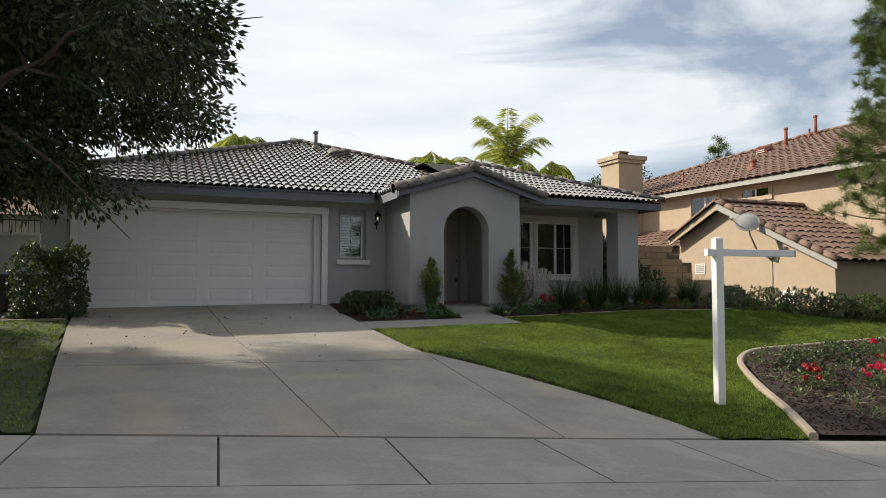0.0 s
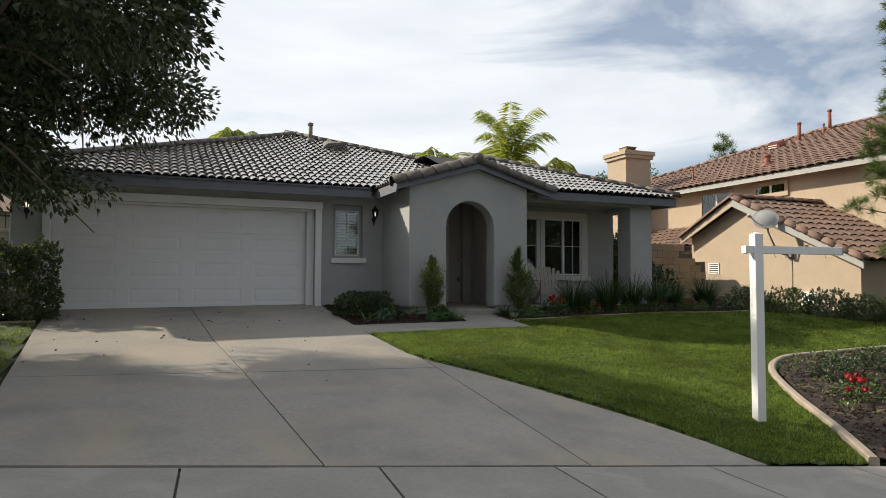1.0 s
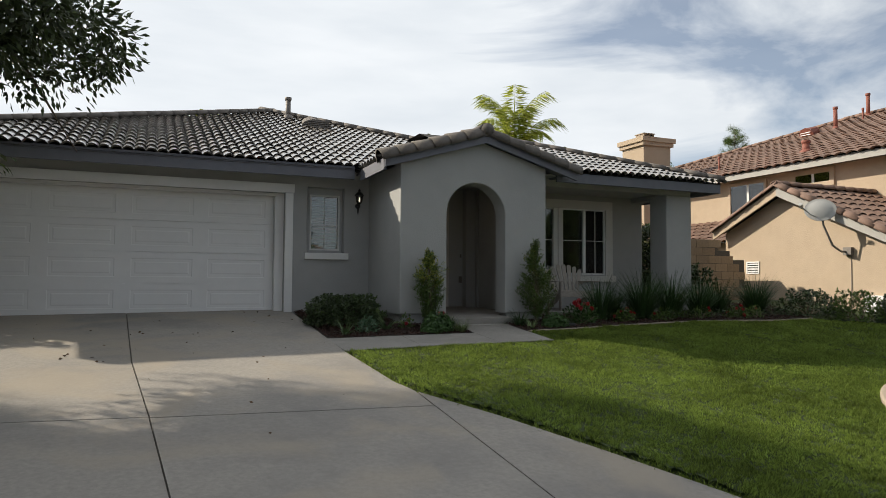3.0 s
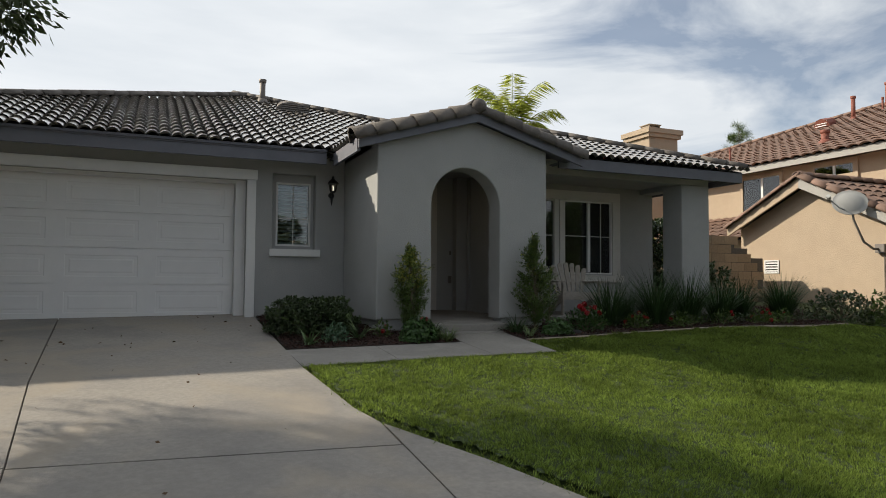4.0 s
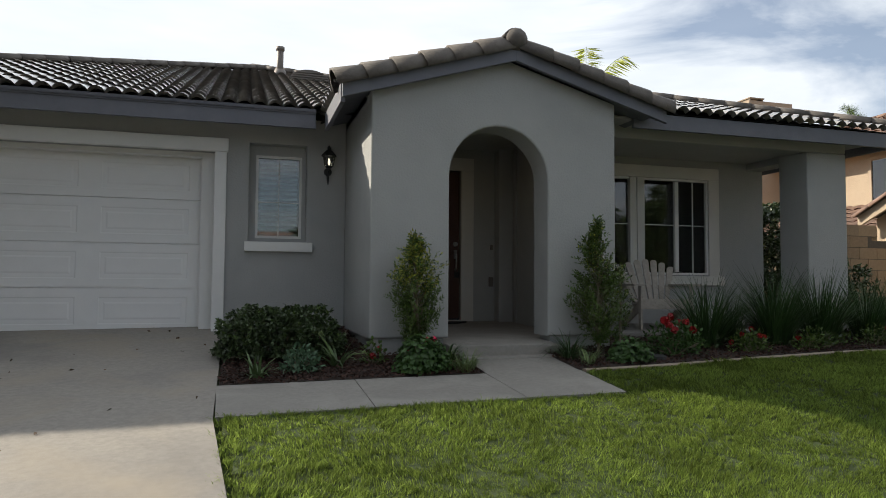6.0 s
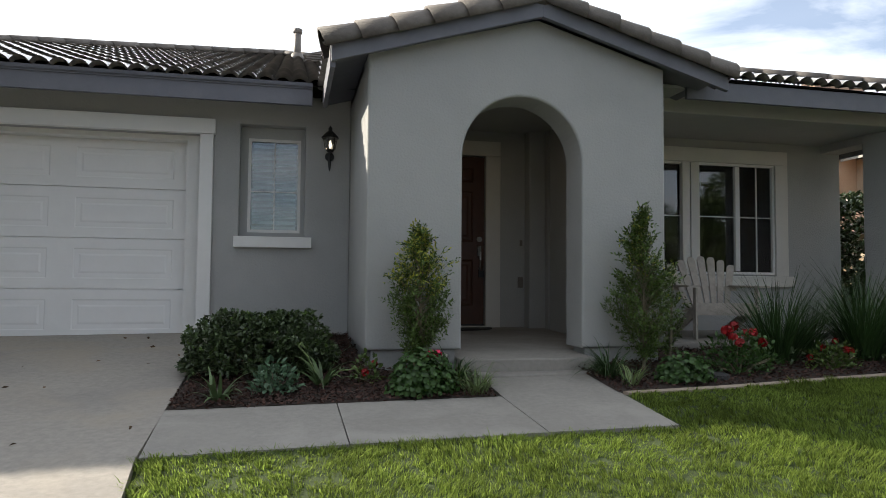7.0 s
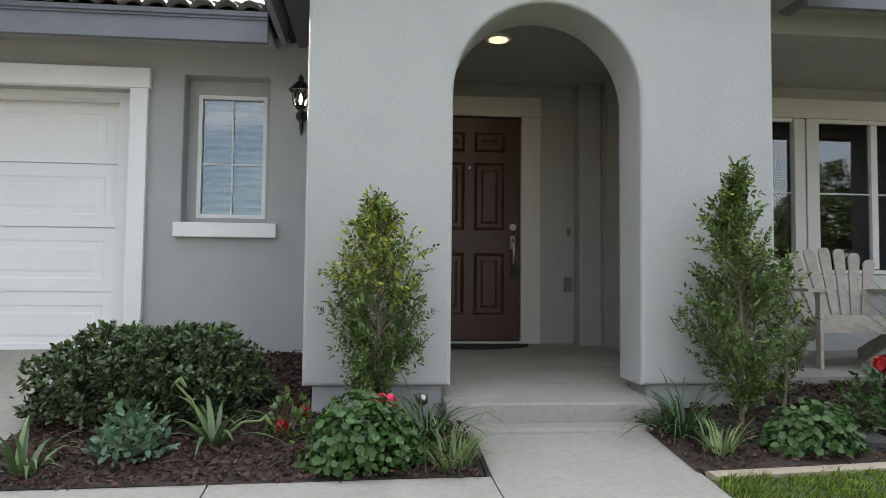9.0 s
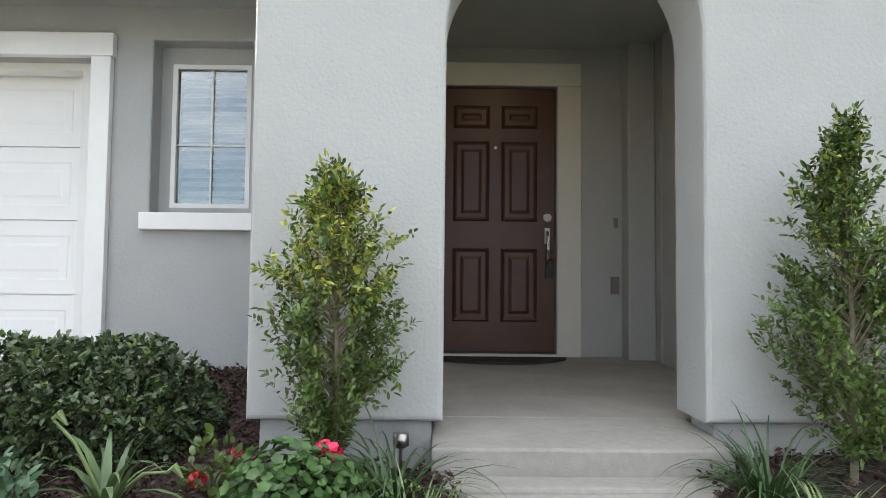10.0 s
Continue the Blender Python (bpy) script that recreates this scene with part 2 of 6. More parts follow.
M_BULB = material("lamp_bulb", (0.9, 0.85, 0.7), 0.4, emit=(1.0, 0.88, 0.68, 1.1))
M_LENS = material("downlight_lens", (0.9, 0.85, 0.7), 0.4, emit=(1.0, 0.7, 0.36, 0.42))
M_CHAIR = material("weathered_chair_wood", (0.42, 0.38, 0.33), 0.85, vary=0.22, scale=16, bump=0.3, bump_scale=60, island=0.1)
M_BLIND = material("white_blind", (0.52, 0.55, 0.58), 0.6, vary=0.03)
# near-black base colour: the darkness of unlit rooms and recesses is painted in
M_INSIDE = material("dark_unlit_stand_in", (0.05, 0.048, 0.045), 0.9, vary=0.2)
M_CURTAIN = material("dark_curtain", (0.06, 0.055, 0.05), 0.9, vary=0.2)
M_FRAME = material("white_vinyl_frame", (0.75, 0.75, 0.73), 0.45, vary=0.02)
M_WHITE = material("white_post_vinyl", (0.82, 0.82, 0.81), 0.4, vary=0.02, stain=0.04, stain_scale=5, stain_colour=(0.5, 0.5, 0.45))
M_PIPE = material("grey_flue_metal", (0.2, 0.18, 0.165), 0.6, 0.3, vary=0.15, scale=20)
M_REDPIPE = material("red_painted_pipe", (0.24, 0.08, 0.055), 0.7, vary=0.15, scale=12)
M_DISH = material("dish_grey", (0.42, 0.42, 0.41), 0.5, vary=0.06)
M_GATE = material("dark_gate_board", (0.05, 0.045, 0.042), 0.8, vary=0.2, scale=10, piece=0.15)
M_FAR = material("far_house_wall", (0.35, 0.3, 0.25), 0.9, vary=0.06)
M_DRYLEAF = material("dry_leaf", (0.11, 0.065, 0.035), 0.8, vary=0.3, scale=30, island=0.5)
M_GLASS = pane_glass("window_glass", (0.8, 0.85, 0.85))
M_LAMPGLASS = pane_glass("lamp_glass", (0.9, 0.9, 0.88))


# ---- mesh helpers ----
class Shape:
    """Gathers vertices and faces for one mesh."""

    def __init__(self):
        self.v, self.f = [], []

    def add(self, verts, faces):
        k = len(self.v)
        self.v += [tuple(p) for p in verts]
        self.f += [tuple(i + k for i in f) for f in faces]
        return self

    def box(self, x0, x1, y0, y1, z0, z1):
        return self.add([(x0, y0, z0), (x1, y0, z0), (x1, y1, z0), (x0, y1, z0), (x0, y0, z1), (x1, y0, z1), (x1, y1, z1), (x0, y1, z1)],
                        [(3, 2, 1, 0), (4, 5, 6, 7), (0, 1, 5, 4), (1, 2, 6, 5), (2, 3, 7, 6), (3, 0, 4, 7)])

    def beam(self, a, b, w, h, up=(0, 0, 1)):
        a, b = Vector(a), Vector(b)
        d = (b - a).normalized()
        s = d.cross(Vector(up))
        s = s.normalized() if s.length > 1e-4 else Vector((1, 0, 0))
        u = s.cross(d)
        ring = [s * (i * w / 2) + u * (j * h / 2) for i, j in ((-1, -1), (1, -1), (1, 1), (-1, 1))]
        return self.add([a + r for r in ring] + [b + r for r in ring],
                        [(0, 3, 2, 1), (4, 5, 6, 7), (0, 1, 5, 4), (1, 2, 6, 5), (2, 3, 7, 6), (3, 0, 4, 7)][::1])

    def tube(self, pts, radii, sides=8):
        pts = [Vector(p) for p in pts]
        k = len(self.v)
        for i, p in enumerate(pts):
            d = (pts[min(i + 1, len(pts) - 1)] - pts[max(i - 1, 0)]).normalized()
            s = d.cross(Vector((0.31, 0.17, 1)) if abs(d.z) < 0.95 else Vector((1, 0.2, 0))).normalized()
            u = s.cross(d)
            r = radii[i] if hasattr(radii, "__len__") else radii
            for j in range(sides):
                a = 2 * math.pi * j / sides
                self.v.append(tuple(p + s * (r * math.cos(a)) + u * (r * math.sin(a))))
        for i in range(len(pts) - 1):
            for j in range(sides):
                a, b = k + i * sides + j, k + i * sides + (j + 1) % sides
                self.f.append((a, a + sides, b + sides, b))
        self.f.append(tuple(k + j for j in range(sides)))
        self.f.append(tuple(k + (len(pts) - 1) * sides + j for j in reversed(range(sides))))
        return self

    def prism(self, poly, depth, axis="y", at=0.0):
        """A polygon in the plane across axis, from at to at + depth."""
        def place(p, q):
            return {"y": (p[0], q, p[1]), "x": (q, p[0], p[1]), "z": (p[0], p[1], q)}[axis]
        n = len(poly)
        self.add([place(p, at) for p in poly] + [place(p, at + depth) for p in poly],
                 [tuple(range(n)), tuple(range(2 * n - 1, n - 1, -1))] + [((i + 1) % n, i, n + i, n + (i + 1) % n) for i in range(n)])
        return self

    def wall(self, xs, zs, y0, y1, holes):
        """An upright wall in x and z, from y0 to y1, with rectangular holes."""
        gx = sorted({*xs, *[h[0] for h in holes], *[h[1] for h in holes]})
        gz = sorted({*zs, *[h[2] for h in holes], *[h[3] for h in holes]})

        def solid(i, j):
            if not (0 <= i < len(gx) - 1 and 0 <= j < len(gz) - 1):
                return False
            cx, cz = (gx[i] + gx[i + 1]) / 2, (gz[j] + gz[j + 1]) / 2
            return not any(h[0] < cx < h[1] and h[2] < cz < h[3] for h in holes)
        for i in range(len(gx) - 1):
            for j in range(len(gz) - 1):
                if not solid(i, j):
                    continue
                a, b, c, d = gx[i], gx[i + 1], gz[j], gz[j + 1]
                self.add([(a, y0, c), (b, y0, c), (b, y0, d), (a, y0, d)], [(0, 1, 2, 3)])
                self.add([(a, y1, c), (b, y1, c), (b, y1, d), (a, y1, d)], [(3, 2, 1, 0)])
                if not solid(i - 1, j):
                    self.add([(a, y0, c), (a, y1, c), (a, y1, d), (a, y0, d)], [(3, 2, 1, 0)])
                if not solid(i + 1, j):
                    self.add([(b, y0, c), (b, y1, c), (b, y1, d), (b, y0, d)], [(0, 1, 2, 3)])
                if not solid(i, j - 1):
                    self.add([(a, y0, c), (b, y0, c), (b, y1, c), (a, y1, c)], [(3, 2, 1, 0)])
                if not solid(i, j + 1):
                    self.add([(a, y0, d), (b, y0, d), (b, y1, d), (a, y1, d)], [(0, 1, 2, 3)])
        return self

    def mesh(self, name, mat, smooth=False, weld=False):
        me = bpy.data.meshes.new(name)
        me.from_pydata(self.v, [], self.f)
        bm = bmesh.new()
        bm.from_mesh(me)
        if weld:
            bmesh.ops.remove_doubles(bm, verts=bm.verts, dist=1e-4)
        bmesh.ops.recalc_face_normals(bm, faces=bm.faces)
        for f in bm.faces:
            f.smooth = smooth
        bm.to_mesh(me)
        bm.free()
        me.materials.append(mat)
        return me


def soften(ob, width=0.008, segments=2):
    m = ob.modifiers.new("soft_edges", "BEVEL")
    m.width, m.segments, m.limit_method, m.angle_limit = width, segments, "ANGLE", radians(40)
    return ob


def part(name, shape, mat, parent, label="", smooth=False, weld=False, soft=0.0):
    me = shape.mesh(name, mat, smooth, weld) if isinstance(shape, Shape) else shape
    ob = new(name, me)
    if parent is not None:
        ob.parent = parent
        ob.matrix_parent_inverse = parent.matrix_world.inverted()
    if label:
        ob["label"] = label
    if soft:
        soften(ob, soft)
    return ob


def thing(name, label, category, at=(0, 0, 0), group="", kind=""):
    ob = new(name)
    ob.empty_display_size = 0.2
    ob.matrix_world = Matrix.Translation(at)
    ob.matrix_basis = Matrix.Translation(at)
    bpy.context.view_layer.update()
    return tagged(ob, label, category, group, kind)


def setting(name, shape, mat, label="", category="", kind="structure", smooth=False, weld=False, soft=0.0):
    ob = part(name, shape, mat, None, "", smooth, weld, soft)
    return tagged(ob, label, category, "", kind)


def arrays(name, verts, tris, mat, smooth=False):
    """A mesh from numpy arrays of vertices and triangles."""
    me = bpy.data.meshes.new(name)
    verts, tris = np.asarray(verts, dtype=np.float32), np.asarray(tris, dtype=np.int32)
    me.vertices.add(len(verts))
    me.vertices.foreach_set("co", verts.ravel())
    me.loops.add(tris.size)
    me.loops.foreach_set("vertex_index", tris.ravel())
    me.polygons.add(len(tris))
    me.polygons.foreach_set("loop_start", np.arange(0, tris.size, 3, dtype=np.int32))
    me.polygons.foreach_set("loop_total", np.full(len(tris), 3, dtype=np.int32))
    me.update(calc_edges=True)
    me.validate()
    me.materials.append(mat)
    return me


def unit(a):
    return a / np.maximum(np.linalg.norm(a, axis=-1, keepdims=True), 1e-9)


def leaf_mesh(name, rng, pts, out, length, width, mat, droop=0.2, jitter=0.9):
    """Folded pointed leaves at pts, that point about along out."""
    n = len(pts)
    d = unit(out + jitter * rng.normal(size=(n, 3)) + np.array([0, 0, -droop]))
    s = unit(np.cross(d, rng.normal(size=(n, 3))))
    u = np.cross(s, d)
    ln = length * rng.uniform(0.65, 1.25, (n, 1))
    wd = width * rng.uniform(0.7, 1.2, (n, 1))
    mid = pts + d * ln * 0.45
    v = np.stack([pts, mid + s * wd / 2 + u * wd * 0.18, pts + d * ln, mid - s * wd / 2 + u * wd * 0.18], 1).reshape(-1, 3)
    k = np.arange(n)[:, None] * 4
    t = np.stack([np.hstack([k, k + 1, k + 2]), np.hstack([k, k + 2, k + 3])], 1).reshape(-1, 3)
    return arrays(name, v, t, mat)


def oval_mesh(name, rng, pts, out, length, width, mat, jitter=0.3, curl=0.15):
    """Oval leaves, folded along the midrib and curling down to the tip, that point along out."""
    n = len(pts)
    d = unit(out + jitter * rng.normal(size=(n, 3)))
    s = unit(np.cross(d, np.array([0, 0, 1.0]) + 0.55 * rng.normal(size=(n, 3))))
    u = np.cross(s, d)
    ln = length * rng.uniform(0.6, 1.2, (n, 1))
    wd = width * rng.uniform(0.75, 1.15, (n, 1))
    a, b = pts + d * ln * 0.32, pts + d * ln * 0.7 - u * ln * curl * 0.4
    rise = u * wd * 0.14
    v = np.stack([pts, a + s * wd * 0.48 + rise, b + s * wd * 0.42 + rise, pts + d * ln - u * ln * curl, b - s * wd * 0.42 + rise, a - s * wd * 0.48 + rise], 1).reshape(-1, 3)
    k = np.arange(n)[:, None] * 6
    t = np.stack([np.hstack([k, k + 1, k + 5]), np.hstack([k + 1, k + 2, k + 4]), np.hstack([k + 1, k + 4, k + 5]), np.hstack([k + 2, k + 3, k + 4])], 1).reshape(-1, 3)
    return arrays(name, v, t, mat)


def disc_mesh(name, rng, pts, out, radius, mat, sides=6, jitter=0.5):
    """Round cupped leaves or petals."""
    n = len(pts)
    d = unit(out + jitter * rng.normal(size=(n, 3)))
    s = unit(np.cross(d, rng.normal(size=(n, 3))))
    u = np.cross(s, d)
    r = radius * rng.uniform(0.65, 1.2, (n, 1))
    ring = [pts + (s * math.cos(a) + u * math.sin(a)) * r * (0.8 if sides > 8 and i % 2 else 1.0) + d * r * (0.3 if i % 2 else 0.42)
            for i, a in enumerate(np.linspace(0, 2 * math.pi, sides, endpoint=False))]
    v = np.stack([pts] + ring, 1).reshape(-1, 3)
    k = np.arange(n)[:, None] * (sides + 1)
    t = np.stack([np.hstack([k, k + 1 + j, k + 1 + (j + 1) % sides]) for j in range(sides)], 1).reshape(-1, 3)
    return arrays(name, v, t, mat)


def blade_mesh(name, rng, base, lean, length, width, mat, segments=4, arch=0.9):
    """Long strap blades that rise from base, lean out and arch over."""
    n = len(base)
    side = unit(np.cross(lean, np.array([0, 0, 1.0])) + 1e-6)
    ln = length * rng.uniform(0.6, 1.15, (n, 1))
    wd = width * rng.uniform(0.7, 1.2, (n, 1))
    bend = arch * rng.uniform(0.6, 1.3, (n, 1))
    rows = []
    p = base.copy()
    d = unit(lean * 0.45 + np.array([0, 0, 1.0]))
    for i in range(segments + 1):
        f = i / segments
        w = wd * (1 - f ** 1.6) * 0.5 + 0.0006
        rows += [p + side * w, p - side * w]
        d = unit(d + lean * bend * 0.5 / segments * 2 + np.array([0, 0, -1.0]) * bend * 1.1 / segments * (0.4 + f))
        p = p + d * ln / segments
    v = np.stack(rows, 1).reshape(-1, 3)
    k = np.arange(n)[:, None] * (2 * segments + 2)
    t = []
    for i in range(segments):
        a = k + 2 * i
        t += [np.hstack([a, a + 1, a + 3]), np.hstack([a, a + 3, a + 2])]
    return arrays(name, v, np.stack(t, 1).reshape(-1, 3), mat)


def ground_z(x, y):
    """The lie of the land: the street falls to the right and the plot rises to the house."""
    x = np.clip(x, -8, 16)
    ys, zs, zh = 7.27 - 0.16 * x, 0.27 - 0.058 * x, 0.715 + 0.013 * (x - 5)
    u = (y - ys) / (12.5 - ys)
    return np.where(y < ys, zs + 0.02 * (y - ys), np.where(y < 12.5, zs + u * (zh - zs), zh + 0.1 * (np.minimum(y, 16.2) - 12.5)))


def gz(x, y):
    return float(ground_z(np.float64(x), np.float64(y)))


def street_y(x):
    return 7.27 - 0.16 * x


def inside(px, py, poly):
    """Which points lie in a polygon."""
    hit = np.zeros(len(px), bool)
    for (x0, y0), (x1, y1) in zip(poly, poly[1:] + poly[:1]):
        if y0 != y1:
            hit ^= ((y0 > py) != (y1 > py)) & (px < (x1 - x0) * (py - y0) / (y1 - y0) + x0)
    return hit


def slab(shape, poly, lift, thick, step=0.8):
    """A thin slab that follows the ground, cut to a convex polygon."""
    bm = bmesh.new()
    f = bm.faces.new([bm.verts.new((x, y, 0)) for x, y in poly])
    for axis, vals in ((0, [p[0] for p in poly]), (1, [p[1] for p in poly])):
        c = min(vals) + step
        while c < max(vals):
            co, no = [0, 0, 0], [0, 0, 0]
            co[axis], no[axis] = c, 1
            bmesh.ops.bisect_plane(bm, geom=bm.verts[:] + bm.edges[:] + bm.faces[:], plane_co=co, plane_no=no)
            c += step
    ext = bmesh.ops.extrude_face_region(bm, geom=bm.faces[:])
    for e in ext["geom"]:
        if isinstance(e, bmesh.types.BMVert):
            e.co.z = 1
    bm.verts.index_update()
    shape.add([(v.co.x, v.co.y, gz(v.co.x, v.co.y) + lift - (0 if v.co.z > 0.5 else thick)) for v in bm.verts], [[v.index for v in f.verts] for f in bm.faces])
    bm.free()
    return shape


# ---- ground, drive and walks ----
def terrain():
    xs = np.concatenate([np.linspace(-140, -12, 9), np.linspace(-10, 20, 61), np.linspace(24, 180, 10)])
    ys = np.concatenate([np.linspace(-60, -4, 6), np.linspace(-2, 18, 81), np.linspace(22, 240, 10)])
    gx, gy = np.meshgrid(xs, ys)
    z = ground_z(gx, gy)
    low = gy < 7.27 - 0.16 * np.clip(gx, -60, 60) - 1.5
    z = np.where(low, z - 0.35, z - 0.02)
    z = np.where(((gx > 6.4) & (gx < 12.6) & (gy > 14.6) | (gx > -0.6) & (gx < 12.6) & (gy > 16.4)) & (gy < 26), z - 0.5, z)
    v = np.stack([gx, gy, z], -1).reshape(-1, 3)
    w, f = len(xs), []
    for j in range(len(ys) - 1):
        for i in range(w - 1):
            a = j * w + i
            f += [(a, a + 1, a + w + 1), (a, a + w + 1, a + w)]
    return arrays("ground", v, f, M_SOIL, True)


ground = tagged(new("ground", terrain()), "soil and turf rising from the street to the house", "ground", "", "structure")

DRIVE_R = [(4.86, 12.45), (5.0, 10.95), (5.2, 10.35), (5.6, 9.6), (6.0, 8.72), (6.48, 7.6), (6.75, 6.8), (6.88, 6.2)]
drive = setting("driveway_base", slab(Shape(), [(0.3, 7.22), (6.86, 6.17), (6.48, 7.6), (5.05, 10.6), (4.86, 12.4), (4.83, 16.2), (-0.26, 16.2), (-0.18, 13.6)], 0.008, 0.2), M_JOINT,
                "dirt-filled joints under the concrete driveway", "driveway")
G2 = 0.007
for poly in ([(0.29, 7.25), (2.84 - G2, 6.83), (2.60 - G2, 10.16), (0.05, 10.33)],
             [(2.84 + G2, 6.82), (5.11 - G2, 6.46), (5.11 - G2, 10.01), (2.60 + G2, 10.14)],
             [(5.11 + G2, 6.45), (6.88, 6.18), (6.75, 6.8), (6.48, 7.6), (6.0, 8.72), (5.6, 9.6), (5.2, 10.35), (5.11 + G2, 10.5)],
             [(0.05, 10.35), (2.60 - G2, 10.18), (2.4, 12.4), (2.22, 16.22), (-0.27, 16.22), (-0.17, 13.6)],
             [(2.60 + G2, 10.16), (5.1, 10.03), (5.1, 10.55), (5.0, 10.95), (4.86, 12.45), (4.835, 16.22), (2.22 + 2 * G2, 16.22), (2.4 + 2 * G2, 12.4)]):
    part("concrete_panel", slab(Shape(), poly, 0.03, 0.15, 0.9), M_CONC, drive, smooth=False)

walk_base = setting("front_walk", slab(Shape(), [(4.88, 12.52), (7.98, 12.52), (7.98, 14.1), (7.1, 14.1), (7.1, 13.3), (4.88, 13.3)], 0.004, 0.15), M_JOINT,
                    "joints under the pale concrete front walk", "walk")
for poly in ([(4.875, 12.47), (5.961, 12.5), (5.941, 13.332), (4.85, 13.332)],
             [(5.969, 12.5), (7.146, 12.52), (7.103, 13.332), (5.949, 13.332)],
             [(7.154, 12.52), (8.01, 12.52), (8.01, 14.05), (7.11, 14.05), (7.111, 13.3)]):
    part("concrete_panel", slab(Shape(), poly, 0.028, 0.12, 0.7), M_WALK, walk_base)

pavement = setting("pavement", Shape().add([(x, street_y(x) - d, gz(x, street_y(x)) - 0.012 - 0.02 * d) for x in (-8, 16) for d in (0, 1.56)], [(0, 2, 3, 1)]), M_JOINT,
                   "dirt joints of the concrete pavement", "pavement")
for k in range(-7, 10):
    x0, x1 = 0.28 + 1.5 * k, 0.28 + 1.5 * (k + 1) - 0.02
    part("concrete_panel", slab(Shape(), [(x0 - 0.12, street_y(x0) - 1.5), (x1 - 0.12, street_y(x1) - 1.5), (x1, street_y(x1) - 0.01), (x0, street_y(x0) - 0.01)], 0.02, 0.12, 0.8), M_WALK, pavement)

kerb = Shape()
road = Shape()
for k in range(-8, 12):
    x0, x1 = 4.0 * k, 4.0 * (k + 1)
    pts = []
    for x in (x0, x1):
        y, z = street_y(x) - 1.54, 0.27 - 0.058 * x - 0.01
        pts.append([(x, y, z), (x, y - 0.16, z - 0.005), (x, y - 0.55, z - 0.1), (x, y - 0.9, z - 0.11), (x, y - 14.0, z - 0.05)])
    kerb.add(pts[0][:4] + pts[1][:4], [(i, i + 1, i + 5, i + 4) for i in range(3)])
    road.add([pts[0][3], pts[0][4], pts[1][4], pts[1][3]], [(0, 1, 2, 3)])
setting("kerb", kerb, M_WALK, "rolled concrete kerb and gutter of the street", "kerb", weld=True)
setting("road", road, M_ASPHALT, "dark asphalt street falling to one side", "road", weld=True)

LAWN = [(4.93, 12.44), (8.02, 12.46), (8.02, 13.24), (8.96, 13.28), (10.1, 13.38), (11.4, 13.48), (12.4, 13.42), (13.4, 13.25), (14.3, 13.3), (15.8, 11.95), (17.0, 11.35), (19, 10.6), (19, 10.3), (15.06, 10.06),
        (13.5, 9.93), (11.86, 9.82), (10.93, 9.63), (10.08, 9.02), (9.28, 7.93), (8.62, 6.84), (8.05, 6.02), (6.92, 6.22), (6.84, 6.87), (6.59, 7.68), (6.11, 8.81), (5.71, 9.69), (5.31, 10.44), (5.09, 11.0)]
LEFT_LAWN = [(0.24, 7.3), (0.0, 10.3), (-0.2, 13.6), (-0.27, 14.68), (-5.5, 14.68), (-5.5, 8.2)]


def grass(name, poly, count, near, rng, label):
    xs, ys = [p[0] for p in poly], [p[1] for p in poly]
    got = np.zeros((0, 2))
    while len(got) < count // 9:
        p = np.column_stack([rng.uniform(min(xs), max(xs), count * 2), rng.uniform(min(ys), max(ys), count * 2)])
        keep = inside(p[:, 0], p[:, 1], poly)
        far = np.hypot(p[:, 0] - near[0], p[:, 1] - near[1])
        keep &= rng.random(len(p)) < np.clip(4.2 / np.maximum(far, 1), 0.16, 1)
        got = np.vstack([got, p[keep]])
    got = got[:count // 9]
    turn = np.repeat(rng.uniform(0, 6.283, len(got)), 9)
    tall = np.repeat(rng.uniform(0.65, 1.35, len(got)), 9)
    got = np.repeat(got, 9, 0)
    around = rng.uniform(0, 6.283, len(got))
    got = got + np.column_stack([np.cos(around), np.sin(around)]) * (0.022 * np.sqrt(rng.random(len(got))))[:, None]
    x, y = got[:, 0], got[:, 1]
    far = np.hypot(x - near[0], y - near[1])
    base = np.column_stack([x, y, ground_z(x, y) + 0.022])
    n = len(x)
    a = np.where(rng.random(n) < 0.6, around, turn) + rng.normal(0, 0.4, n)
    # mown stripes lean the blades one way and the other
    stripe = np.sin((x * 0.55 + y * 0.83 + 0.25 * np.sin(x * 0.9 - y * 0.4)) * 2 * math.pi / 1.1)
    lean = np.column_stack([np.cos(a) * 0.9 + 0.45 * np.sign(stripe), np.sin(a) * 0.9, np.zeros(n)])
    side = np.column_stack([-np.sin(a), np.cos(a), np.zeros(n)])
    h = rng.uniform(0.018, 0.04, n) * tall * (1 + 0.3 * np.sin(x * 3.1) * np.sin(y * 2.7) + 0.3 * np.sin(x * 13 + 2 * np.sin(y * 9)) * np.sin(y * 15))
    w = np.clip(0.0014 + 0.0007 * far, 0.002, 0.008)
    mid = base + np.column_stack([lean[:, :2] * (h * 0.25)[:, None], h * 0.6])
    tip = base + np.column_stack([lean[:, :2] * (h * 0.75)[:, None], h])
    v = np.stack([base - side * w[:, None], base + side * w[:, None], mid + side * w[:, None] * 0.7, mid - side * w[:, None] * 0.7, tip], 1).reshape(-1, 3)
    k = np.arange(n)[:, None] * 5
    t = np.stack([np.hstack([k, k + 1, k + 2]), np.hstack([k, k + 2, k + 3]), np.hstack([k + 3, k + 2, k + 4])], 1).reshape(-1, 3)
    return tagged(new(name, arrays(name, v, t, M_GRASS)), label, "lawn", "", "stuff")


